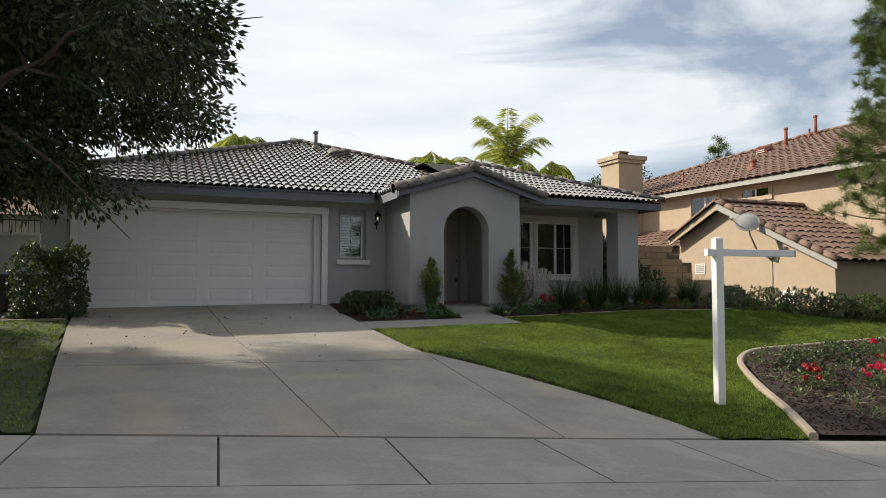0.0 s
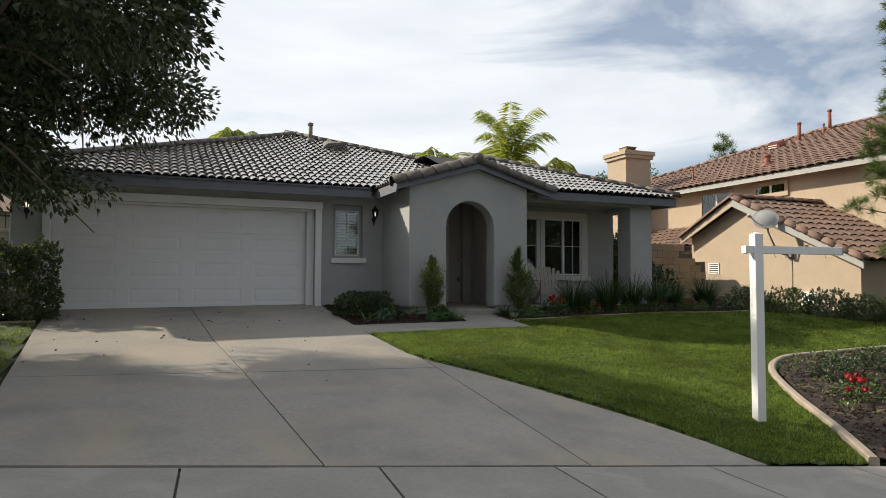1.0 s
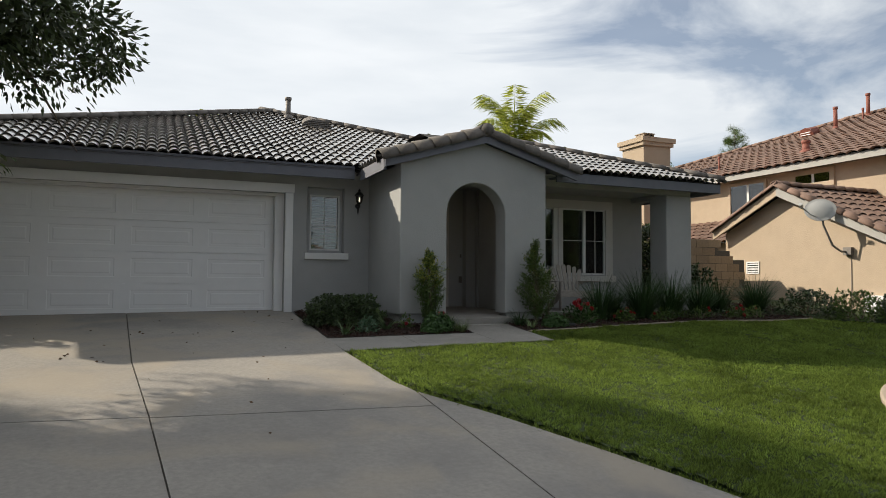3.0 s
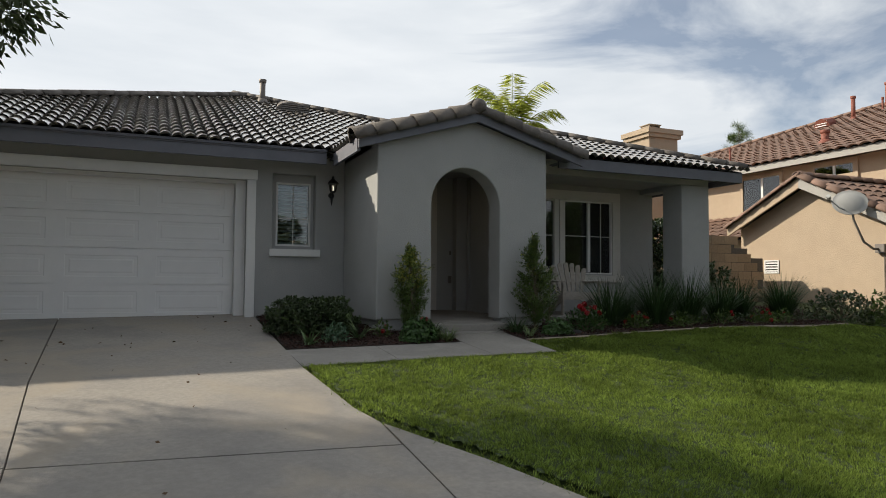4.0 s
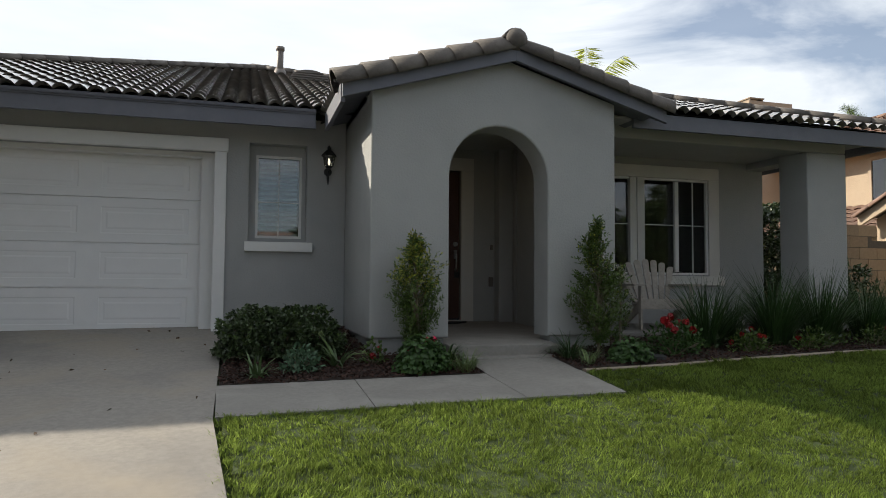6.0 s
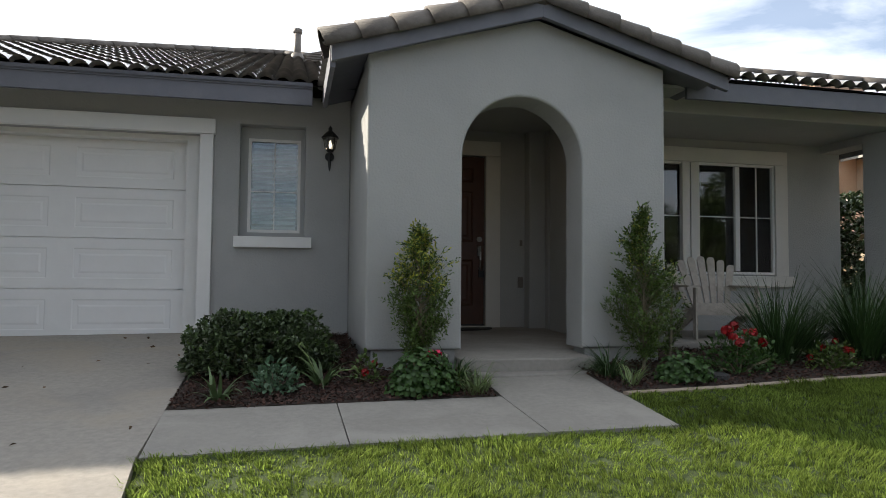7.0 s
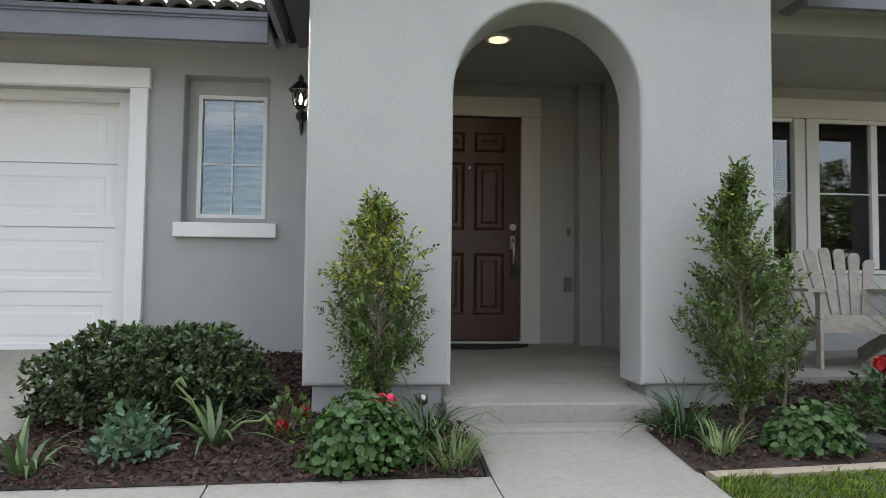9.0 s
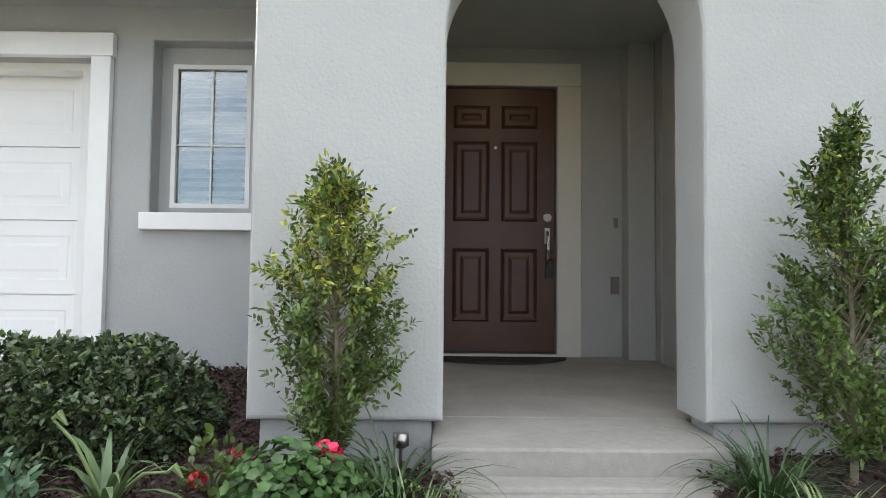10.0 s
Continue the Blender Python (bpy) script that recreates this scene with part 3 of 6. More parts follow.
def turf(poly, label, cell=0.07):
    """The soil sheet under a lawn, a little proud of the concrete beside it."""
    xs = np.arange(min(p[0] for p in poly), max(p[0] for p in poly) + cell, cell)
    ys = np.arange(min(p[1] for p in poly), max(p[1] for p in poly) + cell, cell)
    gx, gy = np.meshgrid(xs, ys)
    v = np.stack([gx, gy, ground_z(gx, gy) + 0.026], -1).reshape(-1, 3)
    j, i = np.meshgrid(np.arange(len(ys) - 1), np.arange(len(xs) - 1), indexing="ij")
    k = (j * len(xs) + i).ravel()
    c = v[k] + cell / 2
    k = k[inside(c[:, 0], c[:, 1], poly)]
    w = len(xs)
    f = np.concatenate([np.column_stack([k, k + 1, k + w + 1]), np.column_stack([k, k + w + 1, k + w])])
    used, f = np.unique(f, return_inverse=True)
    return tagged(new("lawn", arrays("lawn", v[used], f.reshape(-1, 3), M_SOIL, True)), label, "lawn", "", "structure")


turf(LAWN, "mown lawn between drive, walk and planting beds")
turf(LEFT_LAWN, "narrow lawn beside the driveway")
grass("lawn_grass", LAWN, 480000, (6.8, 10.6), np.random.default_rng(3), "freshly mown green lawn with faint mowing stripes")
grass("lawn_grass", LEFT_LAWN, 45000, (0.5, 9.0), np.random.default_rng(4), "shaded strip of lawn beside the driveway")

# fringe of longer grass along the drive edge
rng = np.random.default_rng(5)
pts = []
for (xa, ya), (xb, yb) in zip(DRIVE_R, DRIVE_R[1:]):
    for f in rng.random(int(90 * math.hypot(xb - xa, yb - ya))):
        pts.append((xa + (xb - xa) * f + rng.normal(0.045, 0.035), ya + (yb - ya) * f))
for f in rng.random(300):
    pts.append((4.9 + 3.1 * f, 12.48 + rng.normal(-0.02, 0.02)))
pts = np.array(pts)
base = np.column_stack([pts, ground_z(pts[:, 0], pts[:, 1])])
base = np.repeat(base, 5, 0) + rng.normal(0, 0.012, (5 * len(base), 3)) * np.array([1, 1, 0])
ang = rng.uniform(0, 6.283, len(base))
tagged(new("edge_grass", blade_mesh("edge_grass", rng, base, np.column_stack([np.cos(ang), np.sin(ang), 0 * ang]) * 0.8, 0.075, 0.006, M_GRASS, 3)),
       "ragged longer grass along the concrete edges", "grass", "", "stuff")

# ---- planting beds ----
BED_A = [(4.87, 13.33), (7.08, 13.33), (7.08, 14.1), (6.25, 14.25), (6.2, 15.9), (4.87, 15.9)]
BED_B = [(7.995, 13.3), (8.96, 13.36), (10.1, 13.48), (11.4, 13.6), (12.4, 13.55), (13.4, 13.4), (14.4, 13.5), (15.4, 15.5), (12.8, 15.6), (12.7, 14.75), (8.9, 14.75), (7.995, 14.3)]
BED_C = [(8.2, 6.02), (8.78, 6.84), (9.44, 7.93), (10.22, 8.97), (11.02, 9.52), (11.86, 9.68), (13.5, 9.82), (15.06, 9.98), (19, 10.2), (19, 4.3)]
BED_D = [(-0.28, 14.86), (-0.3, 15.88), (-1.75, 15.88), (-2.2, 14.86)]


def bed(poly, lift, label):
    bm = bmesh.new()
    fc = bm.faces.new([bm.verts.new((x, y, 0)) for x, y in poly])
    bmesh.ops.triangulate(bm, faces=[fc])
    bmesh.ops.subdivide_edges(bm, edges=bm.edges[:], cuts=5, use_grid_fill=True)
    bm.verts.index_update()
    sh = Shape().add([(v.co.x, v.co.y, gz(v.co.x, v.co.y) + lift + 0.02 * noise.noise(Vector((v.co.x * 3, v.co.y * 3, 1)))) for v in bm.verts], [[v.index for v in f.verts] for f in bm.faces])
    bm.free()
    return setting("planting_bed", sh, M_MULCH, label, "planting bed", smooth=True)


def chips(poly, count, lift, size, seed):
    rng = np.random.default_rng(seed)
    xs, ys = [p[0] for p in poly], [p[1] for p in poly]
    p = np.column_stack([rng.uniform(min(xs), max(xs), count * 3), rng.uniform(min(ys), max(ys), count * 3)])
    p = p[inside(p[:, 0], p[:, 1], poly)][:count]
    base = np.column_stack([p, ground_z(p[:, 0], p[:, 1]) + lift + rng.uniform(0.004, 0.028, len(p))])
    ang = rng.uniform(0, 6.283, len(p))
    out = np.column_stack([np.cos(ang), np.sin(ang), rng.normal(0, 0.3, len(p))])
    return leaf_mesh("bark_mulch", rng, base, out, size, size * 0.5, M_CHIP, 0.0, 0.25)


bed(BED_A, 0.03, "mulched bed between walk and garage wall")
bed(BED_B, 0.03, "mulched bed along the porch front")
bed(BED_C, 0.06, "mulched corner bed of roses beside the pavement")
bed(BED_D, 0.03, "narrow mulched bed beside the garage")
for poly, count, lift, size, seed in ((BED_A, 12000, 0.03, 0.034, 11), (BED_B, 14000, 0.03, 0.036, 12), (BED_C, 15000, 0.06, 0.055, 13), (BED_D, 900, 0.03, 0.05, 14)):
    tagged(new("bark_mulch", chips(poly, count, lift, size, seed)), "loose red-brown bark chips in the bed", "mulch", "", "stuff")


def straw(poly, count, lift, seed):
    """Dry needles and stalks lying on the mulch."""
    rng = np.random.default_rng(seed)
    xs, ys = [p[0] for p in poly], [p[1] for p in poly]
    p = np.column_stack([rng.uniform(min(xs), max(xs), count * 3), rng.uniform(min(ys), max(ys), count * 3)])
    p = p[inside(p[:, 0], p[:, 1], poly) & (np.sin(p[:, 0] * 2.3) * np.sin(p[:, 1] * 3.1) > -0.3)][:count]
    base = np.column_stack([p, ground_z(p[:, 0], p[:, 1]) + lift + rng.uniform(0.02, 0.045, len(p))])
    ang = rng.uniform(0, 6.283, len(p))
    return leaf_mesh("dry_straw", rng, base, np.column_stack([np.cos(ang), np.sin(ang), rng.normal(0, 0.1, len(p))]), 0.14, 0.008, M_STRAW, 0.0, 0.1)


tagged(new("dry_straw", straw(BED_C, 1000, 0.06, 15)), "dry tan straw scattered over the corner bed", "straw", "", "stuff")


def edging(name, line, width, height, label):
    sh = Shape()
    rows = []
    for i, (x, y) in enumerate(line):
        a, b = line[max(i - 1, 0)], line[min(i + 1, len(line) - 1)]
        d = Vector((b[0] - a[0], b[1] - a[1], 0)).normalized()
        s = Vector((-d.y, d.x, 0)) * width / 2
        z = gz(x, y)
        rows.append([(x - s.x, y - s.y, z - 0.1), (x - s.x, y - s.y, z + height * 0.85), (x - s.x * 0.6, y - s.y * 0.6, z + height),
                     (x + s.x * 0.6, y + s.y * 0.6, z + height), (x + s.x, y + s.y, z + height * 0.85), (x + s.x, y + s.y, z - 0.1)])
    for a, b in zip(rows, rows[1:]):
        sh.add(a + b, [(i, i + 1, i + 7, i + 6) for i in range(5)])
    sh.add(rows[0], [(0, 1, 2, 3, 4, 5)])
    sh.add(rows[-1], [(5, 4, 3, 2, 1, 0)])
    return setting(name, sh, M_EDGING, label, "edging", weld=True)


def smooth_line(pts, per=6):
    out = []
    for i in range(len(pts) - 1):
        p0, p1, p2, p3 = (np.array(pts[min(max(j, 0), len(pts) - 1)]) for j in (i - 1, i, i + 1, i + 2))
        for k in range(per):
            t = k / per
            out.append(tuple(0.5 * (2 * p1 + (p2 - p0) * t + (2 * p0 - 5 * p1 + 4 * p2 - p3) * t * t + (3 * p1 - p0 - 3 * p2 + p3) * t ** 3)))
    return [(float(a), float(b)) for a, b in out + [pts[-1]]]


edging("bed_edging", smooth_line([(8.1, 6.0), (8.68, 6.84), (9.34, 7.93), (10.13, 9.0), (10.97, 9.58), (11.86, 9.75), (13.5, 9.88), (15.06, 10.02), (17.5, 10.2)]), 0.1, 0.1, "curved tan concrete edging of the corner bed")
edging("bed_edging", smooth_line([(8.03, 13.26), (8.96, 13.31), (10.1, 13.43), (11.4, 13.53), (12.4, 13.48), (13.4, 13.32), (14.4, 13.4)]), 0.08, 0.045, "tan concrete edging of the porch bed")
edging("bed_edging", [(-0.3, 14.78), (-1.2, 14.77), (-5.5, 14.74)], 0.16, 0.05, "flat concrete strip before the side bed")

# ---- the house ----
house = thing("house", "single-storey grey stucco house, brown tile roof and white garage door", "house", (6, 16, 1.0))
FL = 1.085           # porch floor
part("garage_wall", Shape().wall((-0.9, 6.22), (0.98, 3.60), 15.92, 16.2, [(-0.4, 4.70, 0.9, 3.15), (5.09, 5.75, 2.113, 3.277)]), M_STUCCO, house, "grey stucco wall with garage and window openings", weld=True, soft=0.012)
part("garage_jamb", Shape().box(4.554, 4.70, 16.05, 16.2, 1.0, 3.15).box(-0.4, -0.273, 16.05, 16.2, 1.0, 3.15).box(-0.273, 4.554, 16.05, 16.2, 3.10, 3.15), M_TRIM, house, "white garage door jamb")
part("garage_side_wall", Shape().box(-0.9, -0.65, 16.2, 23.0, 0.95, 3.60), M_STUCCO, house, "grey stucco side wall")
part("garage_header_trim", Shape().box(-0.40, 4.849, 15.85, 15.916, 3.143, 3.298), M_TRIM, house, "white board over the garage door", soft=0.006)
for x0, x1 in ((-0.385, -0.255), (4.70, 4.832)):
    part("garage_side_trim", Shape().box(x0, x1, 15.86, 15.916, 1.06, 3.141), M_TRIM, house, "white board beside the garage door", soft=0.005)
part("garage_wall_plinth", Shape().box(4.84, 6.22, 15.95, 16.2, 0.7, 0.978), M_PLINTH, house, "bare concrete foundation strip")

garage_door = part("garage_door", Shape().box(-0.30, 4.58, 16.245, 16.29, 1.0, 3.16), M_GARAGE, house, "closed white sectional garage door with raised panels")
for k in range(4):
    z0 = 1.045 + 0.52 * k
    spans = [(4.41 - 1.19 * c - 0.95, 4.41 - 1.19 * c, z0 + 0.10, z0 + 0.41) for c in range(4)]
    section = part("door_section", Shape().wall((-0.27, 4.55), (z0, z0 + 0.511), 16.222, 16.243, spans), M_GARAGE, garage_door, weld=True)
    for x0, x1, a, b in spans:
        sh = Shape()
        for i0, o in ((0.0, 0.0), (0.012, 0.005), (0.055, 0.0055), (0.075, 0.001)):
            sh.v += [(x0 + i0, 16.222 + o, a + i0), (x1 - i0, 16.222 + o, a + i0), (x1 - i0, 16.222 + o, b - i0), (x0 + i0, 16.222 + o, b - i0)]
        for r in range(3):
            for e in range(4):
                sh.f.append((4 * r + e, 4 * r + (e + 1) % 4, 4 * r + 4 + (e + 1) % 4, 4 * r + 4 + e))
        sh.f.append((12, 13, 14, 15))
        part("raised_panel", sh, M_GARAGE, section)
part("bottom_seal", Shape().box(-0.28, 4.56, 16.225, 16.25, 1.018, 1.043), M_BLACK, garage_door, "black rubber bottom seal")


def window(name, x0, x1, z0, z1, y, bars_x, bars_z, label, blind=0, mullions=()):
    """A white framed window with panes behind its frame bars."""
    w = part(name, Shape().wall((x0, x1), (z0, z1), y, y + 0.06, [(x0 + 0.03, x1 - 0.03, z0 + 0.03, z1 - 0.03)]), M_FRAME, house, label, soft=0.004)
    part("pane", Shape().box(x0 + 0.03, x1 - 0.03, y + 0.032, y + 0.036, z0 + 0.03, z1 - 0.03), M_GLASS, w, "clear reflecting glass").visible_shadow = False
    for x in mullions:
        part("mullion", Shape().box(x - 0.03, x + 0.03, y - 0.004, y + 0.055, z0 + 0.04, z1 - 0.04), M_FRAME, w)
    for x in bars_x:
        part("glazing_bar", Shape().box(x - 0.006, x + 0.006, y + 0.016, y + 0.03, z0 + 0.03, z1 - 0.03), M_FRAME, w)
    for z in bars_z:
        part("glazing_bar", Shape().box(x0 + 0.03, x1 - 0.03, y + 0.017, y + 0.029, z - 0.006, z + 0.006), M_FRAME, w)
    if blind:
        zz = z0 + 0.035
        while zz < z1 - 0.03:
            part("blind_slat", Shape().add([(x0 + 0.045, y + 0.075, zz), (x1 - 0.045, y + 0.075, zz), (x1 - 0.045, y + 0.105, zz + 0.035), (x0 + 0.045, y + 0.105, zz + 0.035),
                                            (x0 + 0.045, y + 0.077, zz - 0.002), (x1 - 0.045, y + 0.077, zz - 0.002), (x1 - 0.045, y + 0.107, zz + 0.033), (x0 + 0.045, y + 0.107, zz + 0.033)],
                                           [(0, 1, 2, 3), (7, 6, 5, 4), (0, 4, 5, 1), (1, 5, 6, 2), (2, 6, 7, 3), (3, 7, 4, 0)]), M_BLIND, w)
            zz += 0.0625
    return w


window("window_small", 5.165, 5.705, 2.165, 3.16, 16.07, (5.435,), (2.60,), "small white window with closed horizontal blinds", blind=1)
part("window_reveal", Shape().wall((5.086, 5.754), (2.109, 3.281), 16.072, 16.2, [(5.167, 5.703, 2.167, 3.158)]), M_STUCCO, house)
part("window_sill", Shape().box(5.045, 5.825, 15.86, 15.916, 1.999, 2.112), M_TRIM, house, "white sill board under the small window", soft=0.006)

# porch front with its arch
AX, AR, AS = 7.566, 0.541, 2.73
bm = bmesh.new()
outline = [(6.22, 1.1), (AX - AR, 1.1), (AX - AR, AS)] + [(AX - AR * math.cos(math.pi * k / 28), AS + AR * math.sin(math.pi * k / 28)) for k in range(1, 28)] + [(AX + AR, AS), (AX + AR, 1.1), (8.91, 1.1), (8.91, 3.60), (7.69, 3.955), (6.22, 3.54)]
front = bm.faces.new([bm.verts.new((x, 14.205, z)) for x, z in outline])
ext = bmesh.ops.extrude_face_region(bm, geom=[front])
bmesh.ops.translate(bm, verts=[e for e in ext["geom"] if isinstance(e, bmesh.types.BMVert)], vec=(0, 0.35, 0))
bmesh.ops.recalc_face_normals(bm, faces=bm.faces)
edges = [e for e in bm.edges if all(abs(v.co.y - 14.205) < 1e-4 and v.co.z < 3.45 for v in e.verts) or (all(abs(v.co.y - 14.205) < 1e-4 for v in e.verts) and abs(e.verts[0].co.x - e.verts[1].co.x) < 1e-4)]
bmesh.ops.bevel(bm, geom=edges, offset=0.022, segments=3, affect="EDGES", profile=0.5)
bmesh.ops.triangulate(bm, faces=[f for f in bm.faces if len(f.verts) > 8])
me = bpy.data.meshes.new("porch_front_wall")
bm.to_mesh(me)
bm.free()
me.materials.append(M_STUCCO)
part("porch_front_wall", me, M_STUCCO, house, "grey stucco porch wall with a round-headed arch")
part("porch_side_wall", Shape().box(6.22, 6.5, 14.555, 15.92, 1.1, 3.56), M_STUCCO, house, "grey stucco side of the porch")
part("porch_inner_wall", Shape().box(6.22, 6.5, 15.92, 16.75, 0.98, 3.56), M_STUCCO, house)
part("porch_plinth", Shape().box(6.27, 6.98, 14.25, 14.5, 0.6, 1.098).box(6.27, 6.45, 14.5, 15.92, 0.6, 1.098), M_PLINTH, house, "recessed concrete foundation", soft=0.006)
part("porch_plinth", Shape().box(8.15, 8.86, 14.25, 14.5, 0.6, 1.098), M_PLINTH, house, "recessed concrete foundation", soft=0.006)
part("porch_right_pier", Shape().box(8.63, 8.91, 14.555, 16.3, 1.1, 3.56), M_STUCCO, house)
part("entry_wall", Shape().wall((6.5, 8.42), (1.05, 3.56), 16.62, 16.8, [(6.93, 7.915, 1.0, 3.2)]), M_STUCCO, house, "shaded entry wall round the door", weld=True)
part("entry_wall_return", Shape().box(8.42, 8.63, 16.45, 16.8, 1.05, 3.56), M_STUCCO, house, soft=0.015)
part("entry_ceiling", Shape().box(6.22, 8.91, 14.5, 16.8, 3.5, 3.56), M_STUCCO, house)
part("porch_floor", Shape().prism([(14.03, 0.7), (14.03, 1.036), (14.56, 1.054), (14.56, 0.7)], 1.17, "x", 6.98).prism([(14.56, 0.7), (14.56, 1.054), (16.62, 1.122), (16.62, 0.7)], 2.13, "x", 6.5), M_WALK, house, "smooth grey concrete entry floor", soft=0.012)
part("porch_floor", Shape().box(8.93, 12.75, 14.72, 16.38, 0.6, FL), M_WALK, house, "concrete floor of the covered porch", soft=0.012)
part("entry_step", Shape().box(7.02, 8.08, 13.87, 14.03, 0.7, 0.935), M_WALK, house, "worn low concrete step", soft=0.015)

# front door
door = part("front_door", Shape().box(6.98, 7.905, 16.64, 16.69, 1.14, 3.185), M_DOOR, house, "closed six-panel brown front door", soft=0.003)


def door_panel(x0, x1, z0, z1):
    sh = Shape()
    y = 16.6395
    for i0, o in ((0.0, 0.0), (0.012, 0.011), (0.03, 0.001), (0.06, 0.001), (0.085, 0.01)):
        sh.v += [(x0 + i0, y - o, z0 + i0), (x1 - i0, y - o, z0 + i0), (x1 - i0, y - o, z1 - i0), (x0 + i0, y - o, z1 - i0)]
    for r in range(4):
        for e in range(4):
            sh.f.append((4 * r + e, 4 * r + (e + 1) % 4, 4 * r + 4 + (e + 1) % 4, 4 * r + 4 + e))
    sh.f.append((16, 17, 18, 19))
    part("door_panel", sh, M_DOOR, door)


for x0, x1 in ((7.12, 7.40), (7.49, 7.77)):
    door_panel(x0, x1, 2.87, 3.05)
    door_panel(x0, x1, 2.15, 2.77)
    door_panel(x0, x1, 1.38, 1.94)
part("door_sweep", Shape().box(6.98, 7.905, 16.625, 16.66, 1.115, 1.16), M_BLACK, door, "black threshold strip")
part("lock_plate", Shape().tube([(7.845, 16.645, 2.18), (7.845, 16.61, 2.18)], 0.032, 14), M_NICKEL, door, "round nickel deadbolt")
part("door_handle", Shape().box(7.825, 7.865, 16.615, 16.64, 1.98, 2.10).tube([(7.845, 16.62, 2.07), (7.845, 16.575, 2.03), (7.845, 16.57, 1.93), (7.845, 16.585, 1.86), (7.845, 16.625, 1.82)], 0.011, 8), M_NICKEL, door, "curved nickel pull handle")
part("lock_box", Shape().box(7.83, 7.895, 16.585, 16.62, 1.72, 1.80).tube([(7.84, 16.6, 1.8), (7.84, 16.6, 1.85), (7.8625, 16.6, 1.865), (7.885, 16.6, 1.85), (7.885, 16.6, 1.8)], 0.006, 6), M_BLACK, door, "black key box hung on the handle")
part("door_viewer", Shape().tube([(7.445, 16.642, 2.72), (7.445, 16.628, 2.72)], 0.012, 8), M_NICKEL, door)
part("door_trim", Shape().box(7.917, 8.098, 16.585, 16.617, 1.09, 3.195).box(6.74, 8.098, 16.586, 16.618, 3.197, 3.375).box(6.74, 6.92, 16.585, 16.617, 1.09, 3.195), M_CREAM, house, "pale board trim round the front door", soft=0.004)
part("door_threshold", Shape().box(6.93, 7.95, 16.57, 16.66, 1.1, 1.14), M_CREAM, house, soft=0.004)

# covered porch: column, beam, window wall
part("porch_column", Shape().box(12.10, 12.74, 14.82, 15.32, 1.0, 3.40), M_STUCCO, house, "square grey stucco porch column", soft=0.02)
part("porch_beam", Shape().box(8.91, 12.74, 14.83, 15.13, 3.40, 3.56), M_STUCCO, house, "stucco beam over the porch opening", soft=0.012)
part("porch_side_beam", Shape().box(12.44, 12.74, 15.13, 16.36, 3.40, 3.56), M_STUCCO, house, soft=0.012)
part("porch_ceiling", Shape().box(8.91, 12.44, 15.13, 16.4, 3.50, 3.56), M_STUCCO, house)
part("window_wall", Shape().wall((8.63, 12.74), (0.9, 3.56), 16.36, 16.6, [(9.87, 11.72, 1.79, 3.205)]), M_STUCCO, house, "shaded stucco wall behind the porch", weld=True)
part("house_side_wall", Shape().box(12.5, 12.74, 16.6, 26.0, 0.9, 3.56), M_STUCCO, house)
part("house_back_wall", Shape().box(-0.9, 12.74, 26.0, 26.2, 0.9, 3.56), M_STUCCO, house)
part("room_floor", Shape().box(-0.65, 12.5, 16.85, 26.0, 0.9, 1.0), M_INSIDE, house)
# dark sheets close the view in; their colour supplies the room's shade
part("room_backing", Shape().box(8.6, 12.5, 18.4, 18.5, 1.0, 3.5), M_INSIDE, house, "near-black sheet standing in for the unlit room behind the glass")
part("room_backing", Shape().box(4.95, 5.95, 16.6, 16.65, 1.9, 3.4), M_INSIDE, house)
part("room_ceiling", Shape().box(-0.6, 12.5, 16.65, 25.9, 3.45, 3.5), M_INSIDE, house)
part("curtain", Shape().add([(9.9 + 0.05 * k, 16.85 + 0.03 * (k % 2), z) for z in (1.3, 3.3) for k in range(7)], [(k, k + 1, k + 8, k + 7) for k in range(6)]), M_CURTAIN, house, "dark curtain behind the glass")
window("window_large", 9.87, 11.72, 1.79, 3.205, 16.335, (10.12, 11.47), (2.52,), "large white three-light window with dark room behind", mullions=(11.18,))
part("window_post", Shape().box(10.385, 10.49, 16.305, 16.39, 1.795, 3.2).box(10.50, 10.62, 16.30, 16.39, 1.795, 3.2), M_CREAM, house, "pale post between the window lights", soft=0.004)
part("window_trim", Shape().box(9.68, 11.905, 16.31, 16.357, 3.207, 3.385).box(11.722, 11.905, 16.31, 16.357, 1.77, 3.205).box(9.68, 9.868, 16.31, 16.357, 1.77, 3.205), M_CREAM, house, "pale flat trim round the large window", soft=0.004)
part("window_sill", Shape().box(9.63, 11.965, 16.27, 16.357, 1.635, 1.768), M_CREAM, house, "pale sill under the large window", soft=0.006)

# eaves
EV, EZ, PITCH = 15.42, 3.575, 0.356
part("fascia", Shape().box(-1.42, 5.80, EV, EV + 0.045, 3.385, 3.605), M_FASCIA, house, "blue-grey painted eave board", soft=0.004)
part("drip_board", Shape().box(-1.43, 5.80, EV - 0.014, EV - 0.001, 3.545, 3.608), M_FASCIA, house, soft=0.003)
part("soffit", Shape().box(-1.38, 5.80, EV + 0.045, 15.92, 3.50, 3.54), M_STUCCO, house)
part("fascia", Shape().box(-1.42, -1.375, EV + 0.045, 23.2, 3.385, 3.57), M_FASCIA, house)
part("fascia", Shape().prism([(14.112, 3.375), (EV - 0.002, 3.37), (EV - 0.002, 3.56), (14.112, 3.56)], 0.045, "x", 5.90), M_FASCIA, house, "eave board of the porch roof", soft=0.003)
RISE = 0.293
